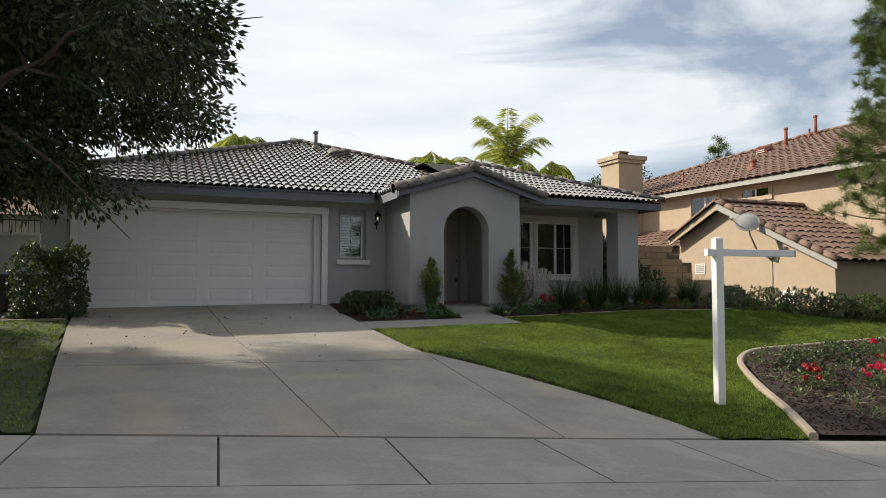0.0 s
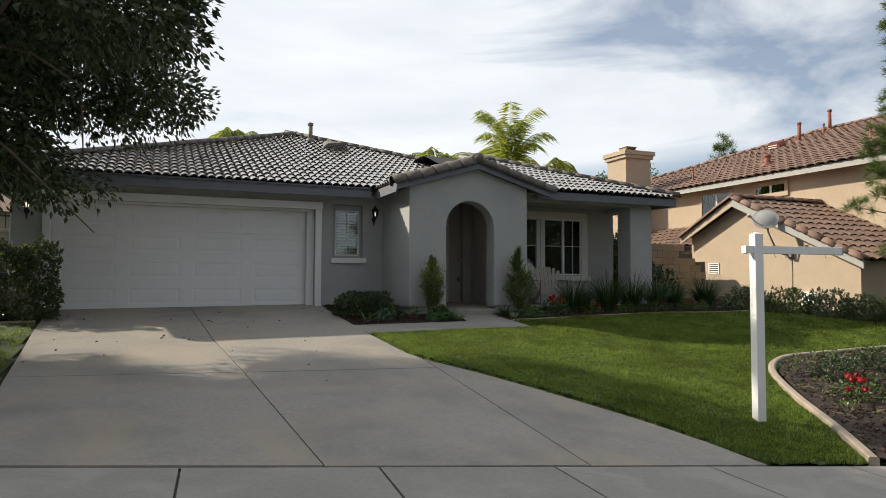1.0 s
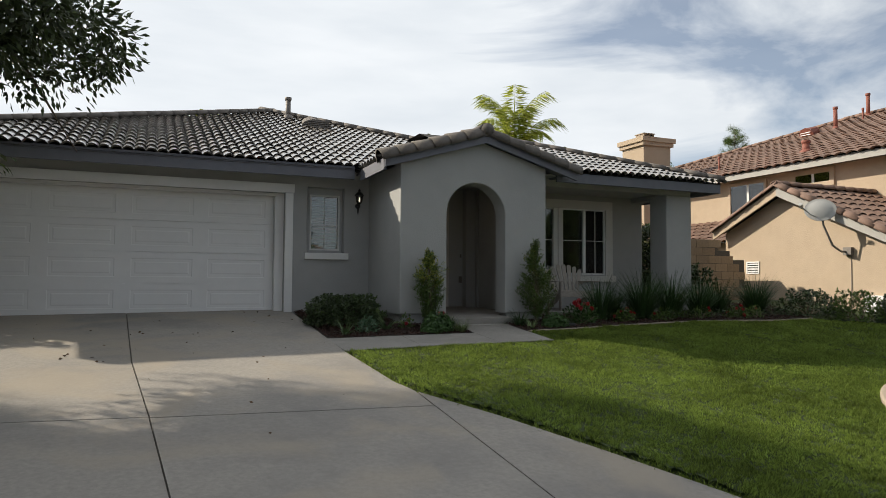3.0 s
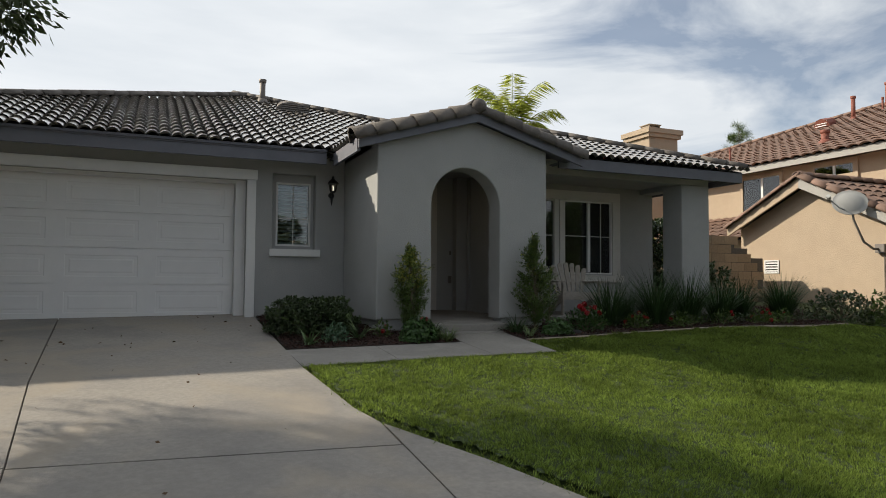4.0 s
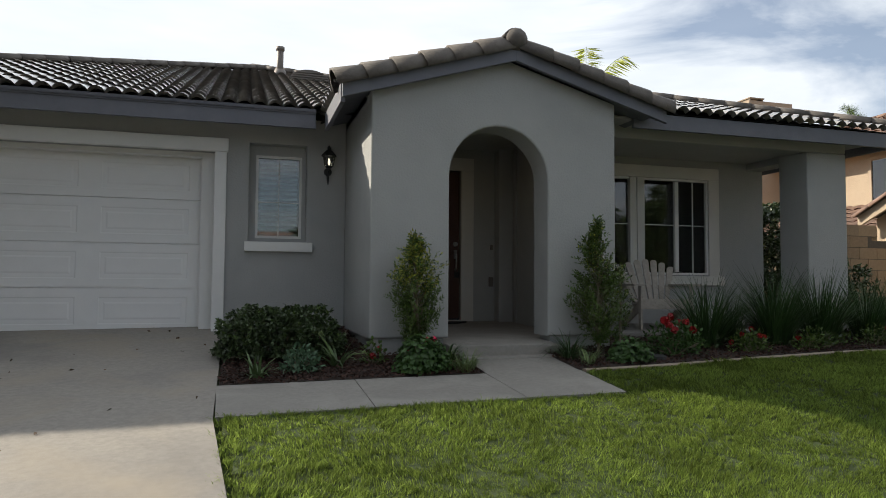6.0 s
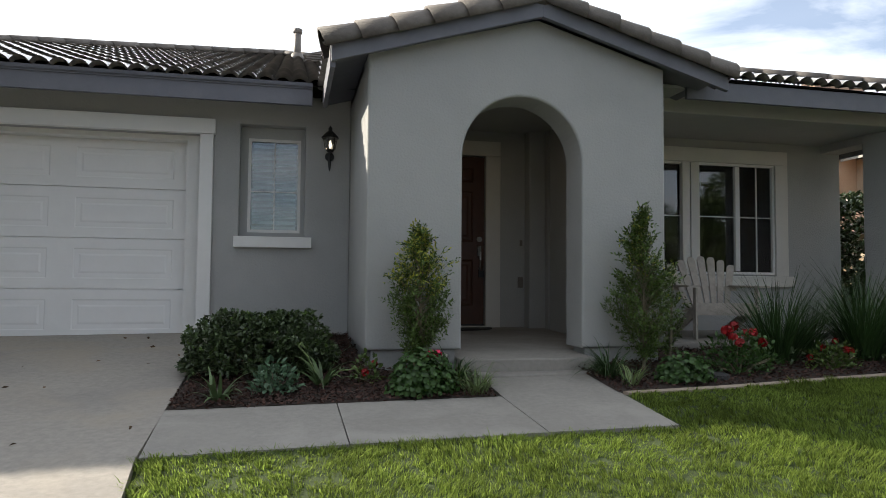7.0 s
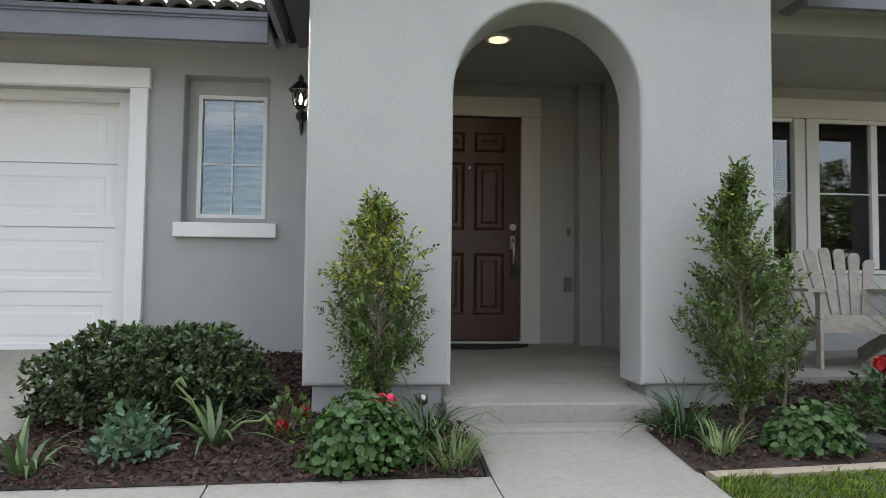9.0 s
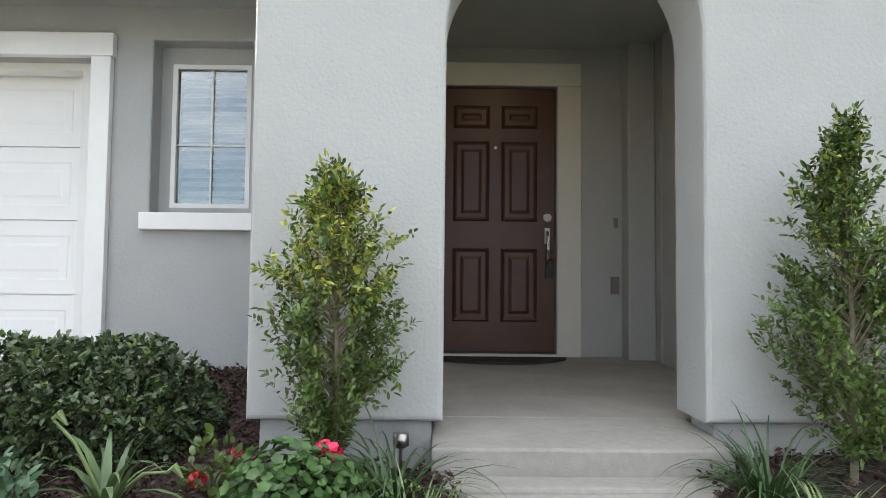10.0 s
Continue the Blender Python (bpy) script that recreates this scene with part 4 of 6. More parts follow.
for s in (-1, 1):
    part("rake_board", Shape().prism([(7.69, 3.935), (7.69 + s * 1.78, 3.935 - RISE * 1.78), (7.69 + s * 1.78, 4.07 - RISE * 1.78), (7.69, 4.07)], 0.05, "y", 14.06), M_FASCIA, house, "sloping blue-grey gable board", soft=0.003)
    part("gable_soffit", Shape().prism([(7.69, 4.025), (7.69 + s * 1.72, 4.025 - RISE * 1.72), (7.69 + s * 1.72, 4.065 - RISE * 1.72), (7.69, 4.065)], 3.2, "y", 14.111), M_FASCIA, house, "shaded underside of the gable roof")
part("fascia", Shape().box(9.30, 13.18, 14.46, 14.505, 3.44, 3.62), M_FASCIA, house, "blue-grey eave board over the porch", soft=0.004)
part("fascia", Shape().box(13.135, 13.18, 14.505, 26.4, 3.44, 3.62), M_FASCIA, house)
part("soffit", Shape().box(8.92, 13.13, 14.505, 14.83, 3.545, 3.575).box(12.74, 13.13, 14.83, 26.0, 3.545, 3.575), M_STUCCO, house)

# roofs
PX, PY = 5.38, 22.22
PZ = EZ + PITCH * (PY - EV)
roof = part("garage_roof", Shape().add([(-1.42, EV - 0.03, EZ - 0.011), (5.84, EV - 0.03, EZ - 0.011), (9.6, EV - 0.03, EZ - 0.011), (9.6, PY - 4.22, PZ - PITCH * 4.22), (PX, PY, PZ), (-1.42, PY + 6.8, EZ), (9.6, PY + 4.22, PZ - PITCH * 4.22), (9.6, PY + 6.8, EZ)],
                                       [(0, 1, 2, 3, 4), (0, 4, 5), (4, 3, 6), (5, 4, 6, 7)]), M_DECK, house, "hipped roof of weathered brown-grey curved tiles")
RV, RZ = 14.44, 3.625
roof_r = part("porch_roof", Shape().add([(9.36, RV, RZ), (13.2, RV, RZ), (9.6, RV + 3.6, RZ + 3.6 * PITCH), (8.0, RV + 3.6, RZ + 3.6 * PITCH), (8.0, RV + 1.2, RZ + 1.2 * PITCH),
                                         (13.2, 26.4, RZ), (9.6, 22.8, RZ + 3.6 * PITCH), (8.0, 22.8, RZ + 3.6 * PITCH)],
                                        [(0, 1, 2, 3, 4), (1, 5, 6, 2), (3, 2, 6, 7)]), M_DECK, house, "low hipped roof of curved tiles over the porch")
GZ = 4.08
roof_g = part("gable_roof", Shape().add([(7.69, 14.055, GZ), (7.69, 17.4, GZ), (5.90, 14.055, GZ - RISE * 1.79), (5.90, 17.4, GZ - RISE * 1.79), (9.48, 14.055, GZ - RISE * 1.79), (9.48, 17.4, GZ - RISE * 1.79)],
                                        [(2, 0, 1, 3), (0, 4, 5, 1)]), M_DECK, house, "small gabled roof with barrel edge tiles over the entry")


def tile_shape(width=0.332, length=0.42, rise=0.052, rolls=2):
    """A curved tile: rolls side by side, proud and thick at its lower edge."""
    sh = Shape()
    n = 7 * rolls
    for y, lift in ((0.0, 0.042), (length, 0.01)):
        for i in range(n + 1):
            sh.v.append((width * i / n, y, lift + rise * abs(math.sin(math.pi * rolls * i / n)) ** 0.8))
    edge = sh.v[:n + 1]
    sh.v += edge + [(x, y + 0.07, z - 0.046) for x, y, z in edge]
    for i in range(n):
        sh.f.append((i, i + 1, n + 2 + i, n + 1 + i))
        sh.f.append((2 * n + 2 + i, 3 * n + 3 + i, 3 * n + 4 + i, 2 * n + 3 + i))
    return sh


def lay(roof_ob, mesh, start, along, up, cols, rows, keep, single, mat, col=0.33, row=0.355, label=""):
    """Rows of tiles up a roof; the first ones single pieces, the rest joined."""
    along, up = Vector(along).normalized(), Vector(up).normalized()
    nor = along.cross(up)
    rot = Matrix((along, up, nor)).transposed().to_4x4()
    spots = []
    for j in range(rows):
        for i in range(cols):
            p = Vector(start) + along * (col * i) + up * (row * j)
            c = p + along * col / 2 + up * row * 0.5
            if keep(c.x, c.y):
                wob = Matrix.Rotation(random.uniform(-0.012, 0.012), 4, "Z")
                spots.append(Matrix.Translation(p + nor * random.uniform(0, 0.006)) @ rot @ wob)
    for m in spots[:single]:
        ob = new("roof_tile", mesh)
        ob.parent = roof_ob
        ob.matrix_parent_inverse = roof_ob.matrix_world.inverted()
        ob.matrix_basis = m
    if spots[single:]:
        sh = Shape()
        co = [v.co.copy() for v in mesh.vertices]
        fs = [tuple(p.vertices) for p in mesh.polygons]
        for m in spots[single:]:
            sh.add([m @ c for c in co], fs)
        me = bpy.data.meshes.new("roof_tiles")
        me.from_pydata(sh.v, [], sh.f)
        me.materials.append(mat)
        for p in me.polygons:
            p.use_smooth = True
        tagged(part("roof_tiles", me, mat, roof_ob), kind="stuff")


TILE = tile_shape().mesh("roof_tile", M_TILE, True)


def cap_shape(length=0.44, r0=0.115, r1=0.095, sides=8, tall=0.95):
    sh = Shape()
    for y, r in ((0.0, r0), (length, r1)):
        for q in (r, r - 0.018):
            for i in range(sides + 1):
                a = math.pi * i / sides
                sh.v.append((q * math.cos(a) * 1.1, y, q * math.sin(a) * tall - 0.02))
    n = sides + 1
    for i in range(sides):
        sh.f += [(i, i + 1, 2 * n + i + 1, 2 * n + i), (i, n + i, n + i + 1, i + 1), (2 * n + i, 2 * n + i + 1, 3 * n + i + 1, 3 * n + i)]
    sh.f += [(0, 2 * n, 3 * n, n), (sides, n + sides, 3 * n + sides, 2 * n + sides)]
    return sh


CAP = cap_shape().mesh("ridge_tile", M_RIDGE, True)
RAKE = cap_shape(0.37, 0.165, 0.13, 8, 1.25).mesh("rake_tile", M_RIDGE, True)


def caps(roof_ob, mesh, a, b, step=0.37, lift=0.07, name="ridge_tile", scale=1.0):
    a, b = Vector(a), Vector(b)
    d = (b - a).normalized()
    side = d.cross(Vector((0, 0, 1))).normalized()
    u = side.cross(d)
    rot = Matrix((side, d, u)).transposed().to_4x4()
    for k in range(int((b - a).length / step) + 1):
        ob = new(name, mesh)
        ob.parent = roof_ob
        ob.matrix_parent_inverse = roof_ob.matrix_world.inverted()
        ob.matrix_basis = Matrix.Translation(a + d * (step * k) + u * (lift + random.uniform(0, 0.008)) + side * random.uniform(-0.008, 0.008)) @ rot @ Matrix.Rotation(0.045, 4, "X") @ Matrix.Scale(scale, 4)


UP = (0, 1, PITCH)
lay(roof, TILE, (-1.5, EV - 0.04, EZ), (1, 0, 0), UP, 38, 22,
    lambda x, y: -1.42 + (y - EV) < x + 0.1 and x - 0.1 < PX + (PY - y) and x < 9.5 and (x < 5.84 or (y - EV) * 1.19 > (x - 5.84) - 0.1), 300, M_TILE)
lay(roof_r, TILE, (9.0, RV - 0.04, RZ), (1, 0, 0), UP, 14, 11,
    lambda x, y: x - 0.1 < 13.2 - (y - RV) and PITCH * (y - RV) + 0.04 > RISE * (9.4 - x) - 0.03 and x > 8.2, 150, M_TILE)
lay(roof_g, TILE, (5.87, 17.2, GZ - RISE * 1.82), (0, -1, 0), (1, 0, RISE), 11, 5, lambda x, y: x < 7.64 and y > 14.2 and (y < EV or (y - EV) * 1.19 < (x - 5.84) + 0.15), 80, M_TILE)
lay(roof_g, TILE, (9.51, 14.2, GZ - RISE * 1.82), (0, 1, 0), (-1, 0, RISE), 11, 5, lambda x, y: x > 7.68 and PITCH * (y - RV) < RISE * (9.4 - x) + 0.1, 80, M_TILE)
caps(roof, CAP, (-1.42, EV, EZ), (PX, PY, PZ))
caps(roof, CAP, (9.5, PY - 4.12, PZ - 4.12 * PITCH), (PX, PY, PZ))
caps(roof_r, CAP, (13.22, RV - 0.02, RZ), (9.6, RV + 3.6, RZ + 3.6 * PITCH))
caps(roof_g, CAP, (7.69, 14.06, GZ + 0.03), (7.69, 17.1, GZ + 0.03))
for s in (-1, 1):
    caps(roof_g, RAKE, (7.69 + s * 1.84, 14.16, GZ - RISE * 1.84), (7.69 + s * 0.12, 14.16, GZ - RISE * 0.12), 0.305, -0.02, "rake_tile")
part("ridge_end_cap", Shape().tube([(7.69, 13.99, GZ + 0.04), (7.69, 14.05, GZ + 0.07), (7.69, 14.25, GZ + 0.075)], [0.05, 0.12, 0.13], 12), M_RIDGE, roof_g, "domed ridge end tile", smooth=True)

# things on the roof
flue = thing("roof_flue", "grey metal flue pipe with a collar standing on the tile roof", "flue pipe", (5.66, 21.2, 5.7))
part("pipe", Shape().tube([(5.66, 21.2, 5.55), (5.66, 21.2, 6.2)], 0.065, 12), M_PIPE, flue, smooth=True)
part("collar", Shape().tube([(5.66, 21.2, 5.60), (5.66, 21.2, 5.78)], [0.16, 0.10], 12), M_PIPE, flue, smooth=True)
part("cap", Shape().tube([(5.66, 21.2, 6.15), (5.66, 21.2, 6.17), (5.66, 21.2, 6.23), (5.66, 21.2, 6.24)], [0.07, 0.085, 0.085, 0.05], 12), M_PIPE, flue, smooth=True)
ovent = thing("roof_vent", "half-round louvred vent set among the roof tiles", "roof vent", (6.1, 20.2, 5.45))
vz = EZ + PITCH * (20.0 - EV)
sh = Shape()
arc = [(6.12 + 0.36 * math.cos(math.pi * k / 10), vz + 0.05 + 0.2 * math.sin(math.pi * k / 10)) for k in range(11)]
sh.add([(x, 19.95, z) for x, z in arc] + [(6.12 + (x - 6.12) * 0.6, 20.75, z + 0.25 - 0.1 * (z - vz)) for x, z in arc], [(k, k + 1, k + 12, k + 11) for k in range(10)] + [tuple(range(10, -1, -1))])
part("hood", sh, M_RIDGE, ovent)
for k in range(4):
    hw = 0.34 * math.sqrt(max(0.05, 1 - (k * 0.24) ** 2))
    part("louvre", Shape().box(6.12 - hw, 6.12 + hw, 19.925, 19.948, vz + 0.06 + 0.042 * k, vz + 0.08 + 0.042 * k), M_PIPE, ovent)

# downlight, entry mat, hose bib and small wall fittings
dl = thing("downlight", "lit round recessed ceiling light over the entry", "ceiling light", (7.49, 15.42, 3.49))
part("trim_ring", Shape().tube([(7.49, 15.42, 3.498), (7.49, 15.42, 3.482)], [0.10, 0.095], 20), M_TRIM, dl)
part("lens", Shape().tube([(7.49, 15.42, 3.481), (7.49, 15.42, 3.477)], [0.072, 0.07], 20), M_LENS, dl, "warm glowing lens")
lamp_d = bpy.data.lights.new("downlight_lamp", "AREA")
lamp_d.shape, lamp_d.size, lamp_d.energy, lamp_d.color = "DISK", 0.14, 0.6, (1.0, 0.75, 0.45)
lamp_o = new("downlight_lamp", lamp_d)
lamp_o.matrix_basis = look((7.49, 15.42, 3.47), (7.49, 15.42, 0))
mat_pts = [(7.45 + 0.52 * math.cos(math.pi * k / 16), 16.52 - 0.36 * math.sin(math.pi * k / 16)) for k in range(17)]
tagged(setting("door_mat", Shape().prism(mat_pts, 0.016, "z", 1.112), M_RUBBER, kind="thing"), "half-round dark rubber door mat before the front door", "door mat")
bell = thing("door_bell", "small grey button box on the entry wall", "door bell", (8.37, 16.6, 2.1))
part("box", Shape().box(8.355, 8.385, 16.598, 16.618, 2.11, 2.18), M_PIPE, bell)
outlet = thing("wall_outlet", "grey weatherproof outlet cover on the entry wall", "outlet", (8.36, 16.6, 1.66))
part("cover", Shape().box(8.33, 8.39, 16.585, 16.618, 1.6, 1.73), M_PIPE, outlet, soft=0.004)


def wall_lamp(x, y, z, label):
    """A lantern on a scrolled bracket; z is its top."""
    t = thing("wall_lamp", label, "wall lamp", (x, y, z), "wall lamps of the garage front")
    part("back_plate", Shape().tube([(x, y + 0.105, z - 0.31), (x, y + 0.085, z - 0.31)], [0.05, 0.045], 12), M_BLACK, t)
    part("bracket", Shape().tube([(x, y + 0.09, z - 0.31), (x, y + 0.04, z - 0.34), (x, y, z - 0.31), (x, y, z - 0.27)], 0.011, 8).tube([(x, y + 0.085, z - 0.33), (x, y + 0.08, z - 0.42), (x, y + 0.07, z - 0.47)], [0.02, 0.014, 0.004], 8), M_BLACK, t)
    part("base", Shape().tube([(x, y, z - 0.28), (x, y, z - 0.255)], [0.03, 0.05], 6), M_BLACK, t)
    part("glass", Shape().tube([(x, y, z - 0.252), (x, y, z - 0.135)], [0.046, 0.068], 6), M_LAMPGLASS, t, "clear tapered glass").visible_shadow = False
    for k in range(6):
        a = 2 * math.pi * k / 6 + 0.1
        part("rib", Shape().tube([(x + 0.05 * math.cos(a), y + 0.05 * math.sin(a), z - 0.255), (x + 0.073 * math.cos(a), y + 0.073 * math.sin(a), z - 0.13)], 0.004, 4), M_BLACK, t)
    part("bulb", Shape().tube([(x, y, z - 0.24), (x, y, z - 0.215), (x, y, z - 0.18), (x, y, z - 0.155)], [0.008, 0.015, 0.013, 0.003], 10), M_BULB, t, "small lit bulb", smooth=True)
    part("roof", Shape().tube([(x, y, z - 0.135), (x, y, z - 0.12), (x, y, z - 0.075), (x, y, z - 0.055), (x, y, z - 0.03), (x, y, z)], [0.095, 0.088, 0.045, 0.02, 0.022, 0.002], 8), M_BLACK, t)
    return t


wall_lamp(6.0, 15.815, 3.285, "lit black lantern on the stucco wall beside the porch")
wall_lamp(-0.64, 15.815, 3.19, "lit black lantern on the stucco wall beside the garage door")
plate = thing("house_number", "row of small dark figures, too small to read, above the lantern", "house number", (-0.64, 15.91, 3.3))
for k in range(4):
    part("bar", Shape().box(-0.80 + 0.075 * k, -0.755 + 0.075 * k, 15.905, 15.916, 3.215, 3.305), M_BLACK, plate)


# ---- the neighbour's house ----
nb = thing("neighbour_house", "two-storey tan stucco house with a terracotta tile roof", "house", (20, 18, 1.0))
NT = tile_shape(0.342, 0.46, 0.06, 1).mesh("roof_tile", M_NBTILE, True)
NCAP = cap_shape(0.46, 0.14, 0.12).mesh("rake_tile", M_NBTILE, True)
NA, NAZ, NS = 16.35, 4.02, 0.47       # gable apex y, deck height and slope
part("gable_wall", Shape().prism([(12.68, 0.0), (12.68, NAZ - NS * 3.67 - 0.12), (NA, NAZ - 0.12), (18.3, NAZ - NS * 1.95 - 0.12), (18.3, 0.0)], 0.25, "x", 17.2), M_NBSTUCCO, nb, "sunlit tan stucco gable wall")
part("wing_wall", Shape().box(17.45, 24.0, 12.68, 12.93, 0.0, 2.15), M_NBSTUCCO, nb)
part("wing_wall", Shape().box(17.45, 20.5, 18.05, 18.3, 0.0, 2.9), M_NBSTUCCO, nb)
part("rake_board", Shape().prism([(NA, NAZ - 0.21), (12.38, NAZ - NS * 3.97 - 0.21), (12.38, NAZ - NS * 3.97 + 0.02), (NA, NAZ + 0.02)], 0.05, "x", 16.88), M_NBTRIM, nb, "grey painted gable board")
part("rake_board", Shape().prism([(NA, NAZ - 0.21), (18.45, NAZ - NS * 2.1 - 0.21), (18.45, NAZ - NS * 2.1 + 0.02), (NA, NAZ + 0.02)], 0.05, "x", 16.88), M_NBSTUCCO, nb, "tan painted gable board")
nroof = part("gable_roof", Shape().add([(16.86, NA, NAZ), (20.6, NA, NAZ), (16.86, 12.36, NAZ - NS * 3.99), (24.0, 12.36, NAZ - NS * 3.99), (24.0, NA, NAZ), (16.86, 18.47, NAZ - NS * 2.12), (20.6, 18.47, NAZ - NS * 2.12)],
                                       [(2, 3, 4, 1, 0), (0, 1, 6, 5)]), M_DECK, nb, "gabled roof of terracotta barrel tiles")
lay(nroof, NT, (16.9, 12.32, NAZ - NS * 4.03), (1, 0, 0), (0, 1, NS), 20, 11, lambda x, y: y < NA, 60, M_NBTILE, 0.34, 0.40)
lay(nroof, NT, (20.6, 18.5, NAZ - NS * 2.15), (-1, 0, 0), (0, -1, NS), 11, 6, lambda x, y: y > NA, 0, M_NBTILE, 0.34, 0.40)
caps(nroof, NCAP, (16.93, 12.36, NAZ - NS * 3.99), (16.93, NA - 0.1, NAZ), 0.4, -0.01, "rake_tile")
caps(nroof, NCAP, (16.93, 18.47, NAZ - NS * 2.12), (16.93, NA + 0.1, NAZ), 0.4, -0.01, "rake_tile")
caps(nroof, NCAP, (16.86, NA, NAZ), (20.4, NA, NAZ), 0.4, 0.06, "ridge_tile")
part("upper_wall", Shape().box(20.5, 20.75, 13.6, 31.0, 0.0, 5.05), M_NBSTUCCO, nb, "sunlit tan stucco upper wall")
part("upper_wall", Shape().box(20.75, 34.0, 13.6, 13.85, 0.0, 5.05), M_NBSTUCCO, nb)
part("fascia", Shape().box(19.98, 20.03, 13.0, 33.0, 4.98, 5.18), M_NBTRIM, nb, "grey eave board")
part("fascia", Shape().box(20.03, 34, 13.0, 13.05, 4.98, 5.18), M_NBTRIM, nb)
part("soffit", Shape().box(20.03, 34.0, 13.05, 33.0, 5.10, 5.14), M_NBSTUCCO, nb)
US = 0.375
uroof = part("upper_roof", Shape().add([(19.95, 33.0, 5.16), (19.95, 12.97, 5.16), (27.6, 18.3, 8.03), (27.6, 22.0, 8.03), (34.5, 12.97, 5.16), (34.5, 33.0, 5.16)],
                                       [(0, 1, 2, 3), (1, 4, 2), (4, 5, 3, 2), (5, 0, 3)]), M_DECK, nb, "large hipped roof of terracotta tiles")
lay(uroof, NT, (19.9, 33.0, 5.14), (0, -1, 0), (1, 0, US), 60, 20,
    lambda x, y: x < 27.55 and y < 33.0 - (x - 19.95) * 1.438 and y > 12.97 + (x - 19.95) * 0.697, 40, M_NBTILE, 0.34, 0.41)
caps(uroof, NCAP, (19.95, 33.0, 5.16), (27.6, 22.0, 8.03), 0.4, 0.05)
caps(uroof, NCAP, (19.95, 12.97, 5.16), (27.6, 18.3, 8.03), 0.4, 0.05)
caps(uroof, NCAP, (27.6, 18.3, 8.03), (27.6, 22.0, 8.03), 0.4, 0.05)
lroof = part("lower_roof", Shape().add([(18.2, 18.4, 2.82), (18.2, 31.0, 2.82), (20.5, 31.0, 3.7), (20.5, 18.4, 3.7)], [(0, 3, 2, 1)]), M_DECK, nb, "lean-to roof strip of terracotta tiles")
lay(lroof, NT, (18.2, 31.0, 2.82), (0, -1, 0), (1, 0, 0.38), 37, 6, lambda x, y: x < 20.5 and y > 18.4, 0, M_NBTILE, 0.34, 0.40)
part("lower_wall", Shape().box(18.5, 18.7, 18.3, 31.0, 0.0, 2.85), M_NBSTUCCO, nb)


def nb_window(y0, y1, z0, z1, trim, bars):
    w = part("window", Shape().box(20.44, 20.498, y0 - trim, y0, z0 - trim, z1 + trim).box(20.44, 20.498, y1, y1 + trim, z0 - trim, z1 + trim)
             .box(20.44, 20.498, y0, y1, z1, z1 + trim).box(20.44, 20.498, y0, y1, z0 - trim, z0), M_NBSTUCCO, nb, "tan trimmed window with dark glass")
    # no room behind this pane; a near-black sheet paints its darkness
    part("pane", Shape().box(20.485, 20.495, y0, y1, z0, z1), M_INSIDE, w, "near-black sheet standing in for the unlit room")
    part("pane", Shape().box(20.465, 20.47, y0, y1, z0, z1), M_GLASS, w, "clear glass").visible_shadow = False
    for y in bars:
        part("frame", Shape().box(20.455, 20.464, y - 0.04, y + 0.04, z0, z1), M_FRAME, w)


nb_window(19.9, 21.27, 3.75, 4.85, 0.1, (20.55,))
nb_window(17.6, 18.75, 4.60, 4.86, 0.14, (18.15,))
chim = part("chimney", Shape().box(19.25, 20.5, 24.2, 25.45, 0.0, 6.72), M_NBSTUCCO, nb, "broad tan stucco chimney", soft=0.01)
part("chimney_cap", Shape().box(19.17, 20.58, 24.12, 25.53, 6.72, 6.86).box(19.11, 20.64, 24.06, 25.59, 6.86, 7.03), M_NBSTUCCO, chim)
part("flue_cap", Shape().box(19.5, 20.1, 24.5, 25.1, 7.03, 7.08).box(19.53, 20.07, 24.53, 25.07, 7.25, 7.28).box(19.56, 19.6, 24.56, 25.04, 7.08, 7.25).box(20.0, 20.04, 24.56, 25.04, 7.08, 7.25).box(19.68, 19.92, 24.68, 24.92, 7.08, 7.25), M_EDGING, chim, "square metal flue cap")
gv = part("gable_vent", Shape().box(17.175, 17.198, 17.16, 17.19, 1.88, 2.2).box(17.175, 17.198, 17.55, 17.58, 1.88, 2.2).box(17.175, 17.198, 17.19, 17.55, 2.17, 2.2).box(17.175, 17.198, 17.19, 17.55, 1.88, 1.91), M_TRIM, nb, "white louvred wall vent")
part("vent_backing", Shape().box(17.192, 17.197, 17.19, 17.55, 1.91, 2.17), M_INSIDE, gv)
for k in range(4):
    part("slat", Shape().box(17.178, 17.191, 17.19, 17.55, 1.925 + 0.063 * k, 1.957 + 0.063 * k), M_TRIM, gv, "white vent slat")
for x, y, h in ((25.65, 21.3, 0.75), (27.3, 21.2, 0.8), (21.5, 19.2, 0.3), (23.4, 16.7, 0.25), (21.0, 22.3, 0.45), (26.3, 20.7, 0.4)):
    z = 5.16 + US * (x - 19.95)
    pipe = thing("vent_pipe", "red-painted vent pipe standing on the terracotta roof", "vent pipe", (x, y, z), "vent pipes on the neighbour's roof")
    r = 0.07 if h > 0.5 else (0.11 if h == 0.3 else 0.035)
    part("pipe", Shape().tube([(x, y, z - 0.05), (x, y, z + h)], r, 10), M_REDPIPE, pipe, smooth=True)
    part("cap", Shape().tube([(x, y, z + h), (x, y, z + h + 0.02), (x, y, z + h + 0.1)], [r, r * 1.25, r * 1.25], 10), M_REDPIPE, pipe, smooth=True)
    part("flashing", Shape().tube([(x, y, z - 0.05), (x, y, z + 0.12)], [r * 2.2, r * 1.2], 10), M_REDPIPE, pipe, smooth=True)
z = 5.16 + US * (25.2 - 19.95)
rv = thing("roof_vent", "small red louvred vent among terracotta tiles", "roof vent", (25.2, 22.0, z))
